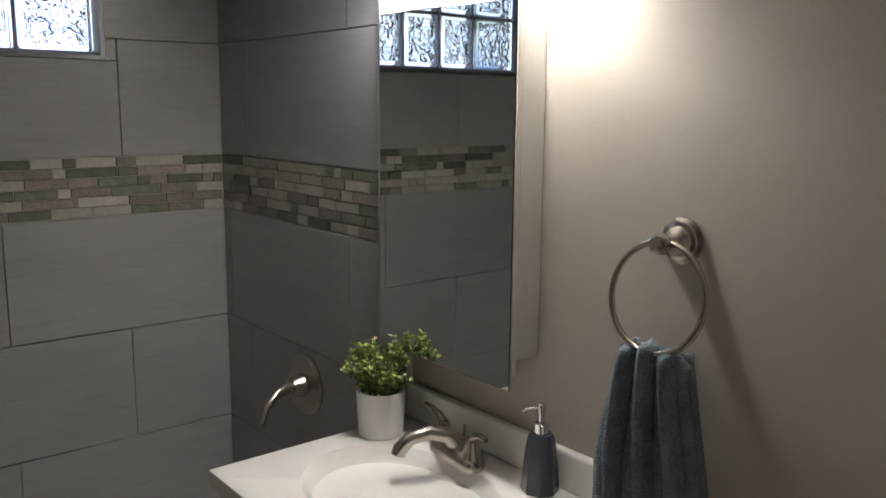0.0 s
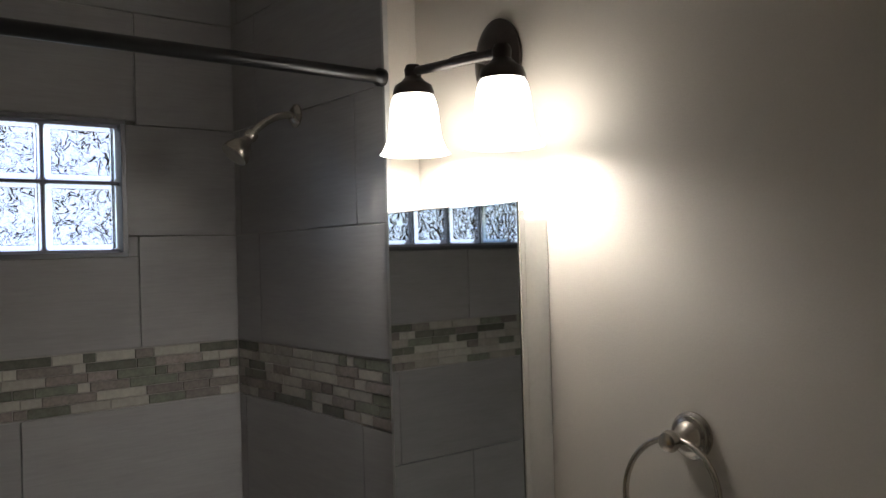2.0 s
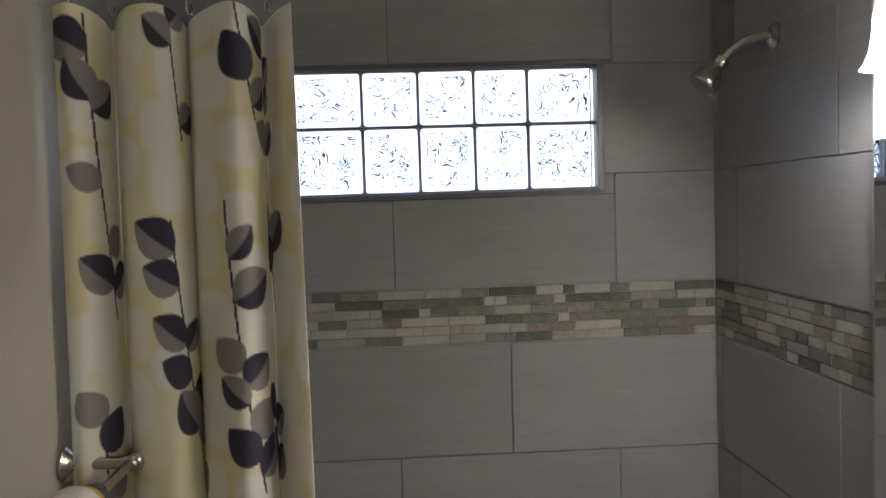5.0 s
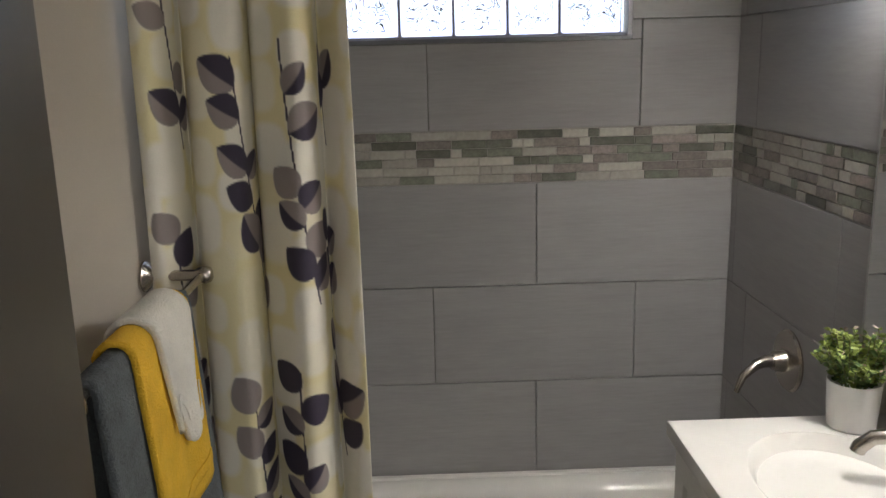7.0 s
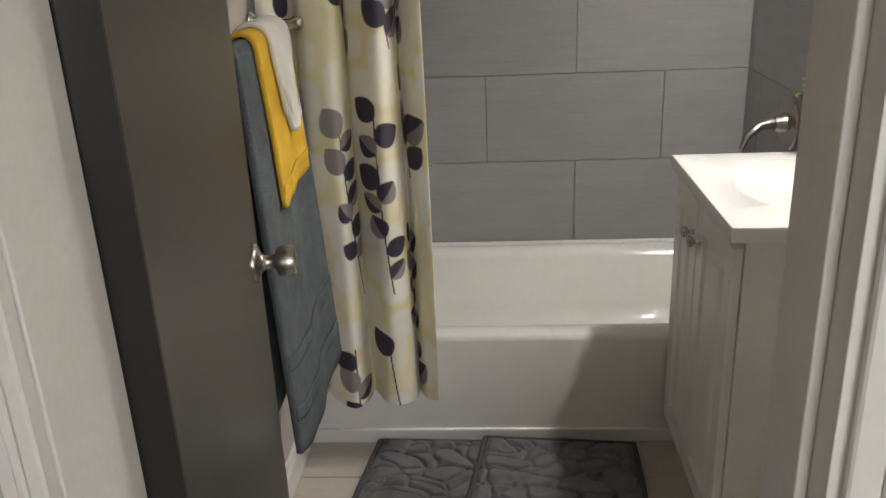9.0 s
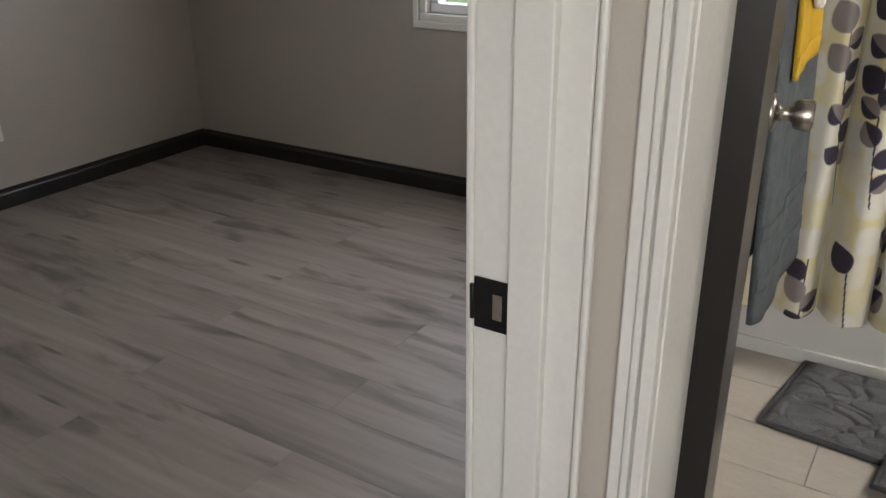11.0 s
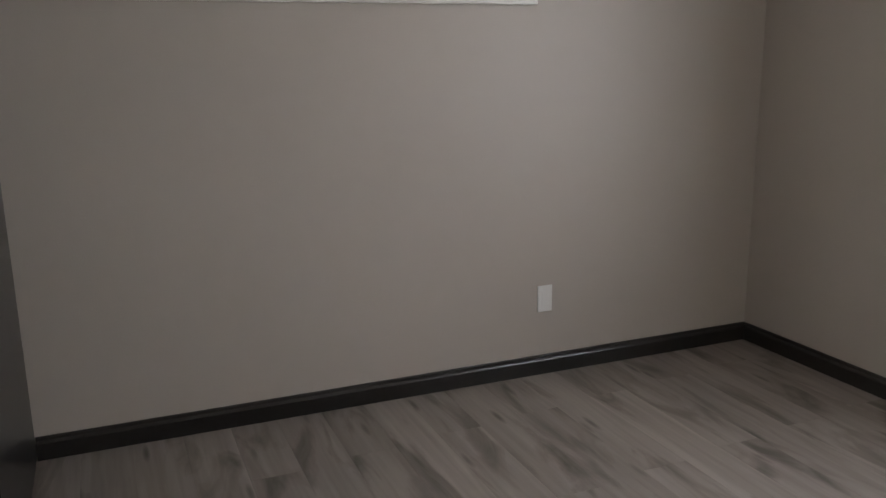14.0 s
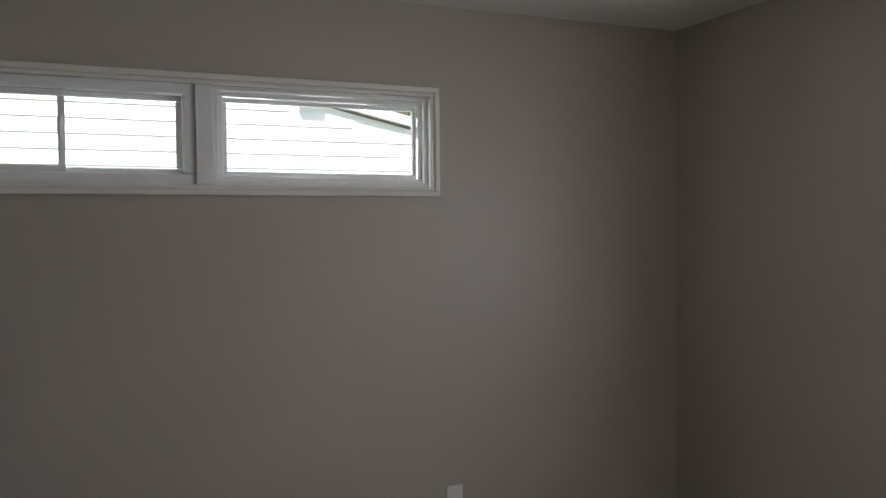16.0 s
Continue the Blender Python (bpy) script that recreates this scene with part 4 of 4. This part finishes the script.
def oval(cx, ax, ay, z, n=36):
    return [(cx + (ax if math.cos(a) < 0 else ax * 0.7) * math.cos(a), ay * math.sin(a), z) for a in [2 * math.pi * i / n for i in range(n)]]


part("bowl", loft(bmesh.new(), [oval(0.05, 0.18, 0.11, 0.0), oval(0.05, 0.17, 0.10, 0.05), oval(0.04, 0.17, 0.10, 0.16), oval(0.0, 0.24, 0.15, 0.30), oval(-0.02, 0.285, 0.178, 0.375), oval(-0.02, 0.285, 0.178, 0.395)]), CERAMIC, tl, smooth=50)
part("seat", loft(bmesh.new(), [oval(-0.02, 0.288, 0.182, 0.3955), oval(-0.02, 0.292, 0.186, 0.402), oval(-0.02, 0.290, 0.184, 0.412)]), PLATE, tl, "white toilet seat", 50)
part("lid", loft(bmesh.new(), [oval(-0.02, 0.288, 0.182, 0.4125), oval(-0.02, 0.29, 0.184, 0.420), oval(-0.02, 0.28, 0.175, 0.428), oval(-0.02, 0.2, 0.12, 0.432)]), PLATE, tl, "white toilet lid", 50)
slab("tank", (0.155, -0.21, 0.38), (0.325, 0.21, 0.74), CERAMIC, tl, 0.02)
slab("tank_lid", (0.145, -0.22, 0.7405), (0.33, 0.22, 0.77), CERAMIC, tl, 0.01)
part("flush_lever", tube(bmesh.new(), [(0.150, 0.15, 0.68), (0.140, 0.15, 0.68), (0.138, 0.09, 0.675)], 0.006, 10), CHROME, tl, "chrome flush lever", 60)

# ---- bedroom window, outlet, closet ----


def frame_ring(name, x0, x1, y0, y1, z0, z1, w, mat, parent, bevel=0.003):
    """A rectangular frame of bar width w in the plane x, as one mesh of four bars."""
    bm = bmesh.new()
    for lo, hi in (((x0, y0, z0), (x1, y1, z0 + w)), ((x0, y0, z1 - w), (x1, y1, z1)), ((x0, y0, z0 + w), (x1, y0 + w, z1 - w)), ((x0, y1 - w, z0 + w), (x1, y1, z1 - w))):
        box(bm, lo, hi, bevel, 1)
    return part(name, bm, mat, parent)


w2 = thing("window_2", "high white vinyl window with a slider and a fixed pane", "window", kind="structure")
Y0, Y1, Z0, Z1 = -0.135, 1.76, 1.612, 2.055
frame_ring("casing", XW + 0.001, XW + 0.020, Y0, Y1, Z0, Z1, 0.022, WHITE, w2)
frame_ring("casing_inner", XW + 0.001, XW + 0.013, Y0 + 0.0225, Y1 - 0.0225, Z0 + 0.0225, Z1 - 0.0225, 0.016, WHITE, w2)
MY = 0.835
slab("mullion", (XW - 0.06, MY - 0.035, Z0 + 0.039), (XW + 0.004, MY + 0.03, Z1 - 0.039), VINYL, w2, 0.004)
frame_ring("slider_frame", XW - 0.075, XW - 0.012, Y0 + 0.036, MY - 0.0355, Z0 + 0.036, Z1 - 0.036, 0.042, VINYL, w2)
sm = 0.355
frame_ring("sash", XW - 0.055, XW - 0.030, Y0 + 0.0785, sm + 0.012, Z0 + 0.0785, Z1 - 0.0785, 0.024, VINYL, w2)
frame_ring("sash", XW - 0.074, XW - 0.056, sm - 0.012, MY - 0.078, Z0 + 0.0785, Z1 - 0.0785, 0.020, VINYL, w2)
for k, ins, dx in ((0, 0.0, -0.010), (1, 0.0185, -0.030), (2, 0.037, -0.055)):
    frame_ring("fixed_frame", XW + dx - 0.02, XW + dx, MY + 0.0305 + ins, Y1 - 0.037 - ins, Z0 + 0.037 + ins, Z1 - 0.037 - ins, 0.018, VINYL, w2)
for a, b, xx in ((Y0 + 0.10, sm - 0.01, -0.043), (sm + 0.006, MY - 0.098, -0.065), (MY + 0.088, Y1 - 0.092, -0.068)):
    p = slab("pane", (XW + xx, a, Z0 + 0.098), (XW + xx + 0.004, b, Z1 - 0.098), PANE, w2)
    p.visible_shadow = False
bm = bmesh.new()
tube(bm, [(XW - 0.028, sm, 1.80), (XW - 0.018, sm - 0.008, 1.825), (XW - 0.018, sm - 0.008, 1.87), (XW - 0.028, sm, 1.885)], 0.006, 8)
part("latch", bm, VINYL, w2, "white sash latch", 60)

w3 = thing("window_3", "white framed bedroom window with a moulded casing", "window", kind="structure")
bm = bmesh.new()
NX0, NX1, NZ0, NZ1 = -1.54, -0.42, 0.73, 2.06
for k, (ww, d) in enumerate(((0.03, 0.020), (0.062, 0.013))):
    o = 0 if k == 0 else 0.0305
    for lo, hi in (((NX0 + o, 2.97 - d, NZ0 + o), (NX1 - o, 2.969, NZ0 + ww)), ((NX0 + o, 2.97 - d, NZ1 - ww), (NX1 - o, 2.969, NZ1 - o)), ((NX0 + o, 2.97 - d, NZ0 + ww), (NX0 + ww, 2.969, NZ1 - ww)), ((NX1 - ww, 2.97 - d, NZ0 + ww), (NX1 - o, 2.969, NZ1 - ww))):
        box(bm, lo, hi, 0.003, 1)
part("casing", bm, WHITE, w3)
bm = bmesh.new()
for lo, hi in (((-1.479, 3.0, 0.791), (-0.481, 3.06, 0.83)), ((-1.479, 3.0, 1.96), (-0.481, 3.06, 1.999)), ((-1.479, 3.0, 0.83), (-1.44, 3.06, 1.96)), ((-0.52, 3.0, 0.83), (-0.481, 3.06, 1.96)), ((-1.44, 3.0, 1.38), (-0.52, 3.05, 1.42))):
    box(bm, lo, hi, 0.003, 1)
part("sash", bm, VINYL, w3)
p = slab("pane", (-1.44, 3.03, 0.83), (-0.52, 3.034, 1.96), PANE, w3)
p.visible_shadow = False

ol = thing("outlet_cover", "white plastic wall plate on the bedroom wall", "outlet", (XW, 1.82, 0.352))
part("plate", box(bmesh.new(), (0.0005, -0.036, -0.060), (0.006, 0.036, 0.060), 0.002, 2), PLATE, ol)
part("rocker", box(bmesh.new(), (0.0062, -0.0165, -0.033), (0.0085, 0.0165, 0.033), 0.001, 1), PLATE, ol)

for nm, x0, x1, y0, lab in (("closet_door", -2.945, -2.02, -0.305, "dark espresso sliding closet door, front panel"), ("closet_door", -2.10, -1.455, -0.365, "dark espresso sliding closet door, rear panel")):
    cd = thing(nm, lab, "door", (x0, y0, 0.012), "sliding closet doors")
    part("panel", box(bmesh.new(), (0, 0, 0), (x1 - x0, 0.034, 2.0), 0.002, 1), DARK, cd)
slab_track = tagged(slab("closet_track", (XW + 0.001, -0.268, 2.0), (-1.452, -0.252, 2.062), WHITE, bevel=0.003), "white painted closet header trim", "trim", kind="structure")
tagged(slab("trim_closet_side", (-1.449, -0.269, 0), (-1.395, -0.254, 2.062), WHITE, bevel=0.003), "white painted closet side trim", "trim", kind="structure")

# ---- outdoors ----
structure(slab("ground", (-400, -400, -0.6), (400, 400, -0.5), GRASS), "green lawn outside", "ground")
hs = thing("neighbour_house", "white sided neighbouring house with a sloping roof edge", "house", (-8.5, 0, -0.5))
bm = bmesh.new()
prof = ((-7.5, 0), (6.0, 0), (6.0, 2.6), (2.2, 3.42), (-7.5, 3.42))
fr = [[bm.verts.new((x, y, z)) for y, z in prof] for x in (0, -6)]
bm.faces.new(fr[0]), bm.faces.new(fr[1][::-1])
for q in range(5):
    bm.faces.new((fr[0][q], fr[1][q], fr[1][(q + 1) % 5], fr[0][(q + 1) % 5]))
part("wall", bm, SIDING, hs)
for k in range(22):
    zz = 0.06 + k * 0.15
    top_ = zz + 0.15
    ye = 5.98 if top_ < 2.61 else 6.0 - (top_ - 2.6) / 0.82 * 3.8
    bm = bmesh.new()
    loft(bm, [[(0.001, y, zz), (0.026, y, zz), (0.006, y, zz + 0.146), (0.001, y, zz + 0.146)] for y in (-7.5, ye)])
    part("siding_board", bm, SIDING, hs)
for pts in (((2.2, 3.44), (6.3, 2.555)), ((-7.8, 3.44), (2.2, 3.44))):
    bm = bmesh.new()
    (ya, za), (yb, zb) = pts
    loft(bm, [[(0.12, y, z), (0.12, y, z + 0.10), (-6, y, z + 0.10), (-6, y, z)] for y, z in ((ya, za), (yb, zb))])
    part("roof", bm, SHINGLE, hs)
slab("roof_vent", (0.12, 2.5, 3.30), (0.2, 2.75, 3.40), SHINGLE, hs)
tree = thing("tree", "leafy green tree behind the neighbouring house", "tree", (-13.5, 6.6, -1.6))
bm = bmesh.new()
tube(bm, [(0, 0, 0), (0.1, 0, 2.5), (0, 0.2, 5)], [0.25, 0.18, 0.1], 10)
for a in range(6):
    tube(bm, [(0.05, 0, 2.5 + 0.3 * a), (1.4 * math.cos(a * 1.1), 1.4 * math.sin(a * 1.1), 4 + 0.3 * a)], [0.09, 0.03], 6)
part("trunk", bm, BARK, tree, smooth=60)
bm = bmesh.new()
for k in range(5200):
    d = Vector((rng.gauss(0, 1), rng.gauss(0, 1), rng.gauss(0, 1))).normalized() * (2.7 * rng.random() ** 0.4) * (0.8 + 0.3 * noise.noise(Vector((k % 37, 1, 2))))
    p = Vector((0, 0, 5.0)) + d
    u_ = Vector((rng.gauss(0, 1), rng.gauss(0, 1), rng.gauss(0, 1))).normalized()
    w_ = u_.orthogonal().normalized()
    s = rng.uniform(0.07, 0.15)
    bm.faces.new([bm.verts.new(p + u_ * s * a + w_ * s * b) for a, b in ((1.3, 0), (0, 0.6), (-1.1, 0), (0, -0.6))])
part("crown", bm, FOLIAGE, tree, "green leafy crown")

# ---- pieces: shower tiles, mosaic, floors ----


def grid_piece(cache, w, h, d, mat, axis, bevel=0.0012):
    """A shared mesh: a thin slab w by h by d, lying in the plane that axis names."""
    key = (round(w, 4), round(h, 4), axis, mat.name)
    if key not in cache:
        bm = bmesh.new()
        bv_ = 0.0005 if mat == PLANK else bevel
        if axis == "y":
            loops = [[(0, 0, 0), (w, 0, 0), (w, 0, h), (0, 0, h)], [(0, -d + bv_, 0), (w, -d + bv_, 0), (w, -d + bv_, h), (0, -d + bv_, h)], [(bv_, -d, bv_), (w - bv_, -d, bv_), (w - bv_, -d, h - bv_), (bv_, -d, h - bv_)]]
        elif axis == "x":
            loops = [[(0, 0, 0), (0, w, 0), (0, w, h), (0, 0, h)], [(-d + bv_, 0, 0), (-d + bv_, w, 0), (-d + bv_, w, h), (-d + bv_, 0, h)], [(-d, bv_, bv_), (-d, w - bv_, bv_), (-d, w - bv_, h - bv_), (-d, bv_, h - bv_)]]
        elif axis == "-x":
            loops = [[(0, 0, 0), (0, w, 0), (0, w, h), (0, 0, h)], [(d - bv_, 0, 0), (d - bv_, w, 0), (d - bv_, w, h), (d - bv_, 0, h)], [(d, bv_, bv_), (d, w - bv_, bv_), (d, w - bv_, h - bv_), (d, bv_, h - bv_)]]
        else:
            loops = [[(0, 0, 0), (w, 0, 0), (w, h, 0), (0, h, 0)], [(0, 0, d - bv_), (w, 0, d - bv_), (w, h, d - bv_), (0, h, d - bv_)], [(bv_, bv_, d), (w - bv_, bv_, d), (w - bv_, h - bv_, d), (bv_, h - bv_, d)]]
        loft(bm, loops)
        bmesh.ops.recalc_face_normals(bm, faces=bm.faces)
        me = bpy.data.meshes.new("piece")
        bm.to_mesh(me)
        bm.free()
        me.materials.append(mat)
        cache[key] = me
    return cache[key]


CACHE = {}
walls = {"y": bpy.data.objects["wall_bath_back"], "x": bpy.data.objects["wall_bath_side"], "-x": bpy.data.objects["wall_bath_towel"]}


def lay(name, w, h, d, mat, axis, at, parent):
    ob = new(name, grid_piece(CACHE, w, h, d, mat, axis))
    ob.location = at
    ob.parent = parent
    return ob


ROWS = [(0.335, 0.650, 1), (0.650, 0.956, 0), (0.956, 1.264, 1), (1.419, 1.718, 0), (1.718, 2.016, 1), (2.016, 2.318, 0), (2.318, CB, 1)]
G = 0.0022
for z0, z1, odd in ROWS:
    cuts = [0.0] + [x for x in ((0.332, 0.942) if odd else (0.022, 0.632, 1.240)) if 0.01 < x < XR] + [XR]
    for a, b in zip(cuts, cuts[1:]):
        spans = [(a, b, z0, z1)]
        if z0 < WZ1 and z1 > WZ0 and a < WX1 and b > WX0:
            spans = []
            if a < WX0 - 0.01:
                spans.append((a, WX0 - 0.004, max(z0, WZ0 - 0.004), min(z1, WZ1 + 0.004)))
            if b > WX1 + 0.01:
                spans.append((WX1 + 0.004, b, max(z0, WZ0 - 0.004), min(z1, WZ1 + 0.004)))
            ia, ib = a, b
            if z0 < WZ0 - 0.01:
                spans.append((ia, ib, z0, WZ0 - 0.004))
            if z1 > WZ1 + 0.01:
                spans.append((ia, ib, WZ1 + 0.004, z1))
        for xa, xb, za, zb in spans:
            if xb - xa > 0.012 and zb - za > 0.012:
                lay("tile", xb - xa - G, zb - za - G, 0.010, TILE, "y", (xa + G / 2, YB + 0.0125, za + G / 2), walls["y"])
    ycuts = [2.231] + ([2.35, 2.96] if odd else [2.850]) + [YB]
    for a, b in zip(ycuts, ycuts[1:]):
        lay("tile", b - a - G, z1 - z0 - G, 0.010, TILE, "x", (XR - 0.0005, a + G / 2, z0 + G / 2), walls["x"])
        lay("tile", b - a - G, z1 - z0 - G, 0.010, TILE, "-x", (0.0005, a + G / 2, z0 + G / 2), walls["-x"])
rng2 = random.Random(11)
NR = 6
hrow = (1.417 - 1.266) / NR
for wkey, u0, u1 in (("y", 0.001, XR - 0.012), ("x", 2.233, YB), ("-x", 2.233, YB)):
    for r in range(NR):
        u = u0
        while u < u1 - 0.004:
            ln = rng2.choice((0.032, 0.05, 0.075, 0.10, 0.10, 0.13))
            e = min(u + ln, u1)
            if u1 - e < 0.02:
                e = u1
            q = rng2.random()
            mat = MOS[0] if q < 0.5 else (MOS[1] if q < 0.76 else MOS[2])
            zz = 1.266 + r * hrow
            at = {"y": (u + 0.001, YB + 0.0125, zz + 0.001), "x": (XR - 0.0005, u + 0.001, zz + 0.001), "-x": (0.0005, u + 0.001, zz + 0.001)}[wkey]
            lay("mosaic_tile", e - u - 0.002, hrow - 0.002, rng2.choice((0.009, 0.0098, 0.0105)), mat, wkey, at, walls[wkey])
            u = e
structure(slab("grout_side", (XR - 0.006, 2.231, 0.34), (XR - 0.0008, YB + 0.011, CB - 0.001), GROUT), "grout bed behind the shower tiles", "wall")
structure(slab("grout_towel_side", (0.0008, 2.231, 0.34), (0.006, YB + 0.011, CB - 0.001), GROUT), "grout bed behind the shower tiles", "wall")
structure(slab("grout_back", (0.007, YB + 0.0065, 1.26), (XR - 0.007, YB + 0.0118, 1.422), GROUT), "pale grout behind the mosaic band", "wall")
structure(slab("trim_tile_side", (XR - 0.014, 2.221, 0.0), (XR - 0.0005, 2.2305, CB - 0.001), TRIMMETAL, bevel=0.002), "thin metal tile edge trim", "trim")
structure(slab("trim_tile_towel_side", (0.0005, 2.221, 0.0), (0.014, 2.2305, CB - 0.001), TRIMMETAL, bevel=0.002), "thin metal tile edge trim", "trim")

# plank floors
yy, k = -0.85, 0
while yy < 2.96:
    w = min(0.181, 2.97 - yy)
    x = XW - (0.37 * k * 1.7) % 1.22
    while x < 0.25:
        a, b = max(x, XW), min(x + 1.22, 0.25 if yy < 0.42 else -0.12)
        if b - a > 0.02:
            lay("plank", b - a - 0.0004, w - 0.0004, 0.006, PLANK, "z", (a + 0.0002, yy + 0.0002, -0.006), floor_bed)
        x += 1.22
    yy += w
    k += 1
yy = -1.48
while yy < 0.65:
    w = min(0.181, 0.66 - yy)
    for a, b in ((0.25, 0.25 + 0.3 + 0.2 * (k % 4)), (0.25 + 0.3 + 0.2 * (k % 4), 1.75)):
        lay("plank", b - a - 0.0004, w - 0.0004, 0.006, PLANK, "z", (a + 0.0002, yy + 0.0002, -0.006), floor_hall)
    yy += w
    k += 1
yy, k = 0.66, 0
while yy < 2.24:
    w = min(0.2, 2.245 - yy)
    x = -(0.4 * k) % 1.2 - 1.2
    while x < XP:
        a, b = max(x, 0.0), min(x + 1.2, XP)
        if b - a > 0.02:
            lay("floor_tile", b - a - 0.003, w - 0.003, 0.004, FLOORTILE, "z", (a + 0.0015, yy + 0.0015, -0.004), floor_bath)
        x += 1.2
    yy += w
    k += 1
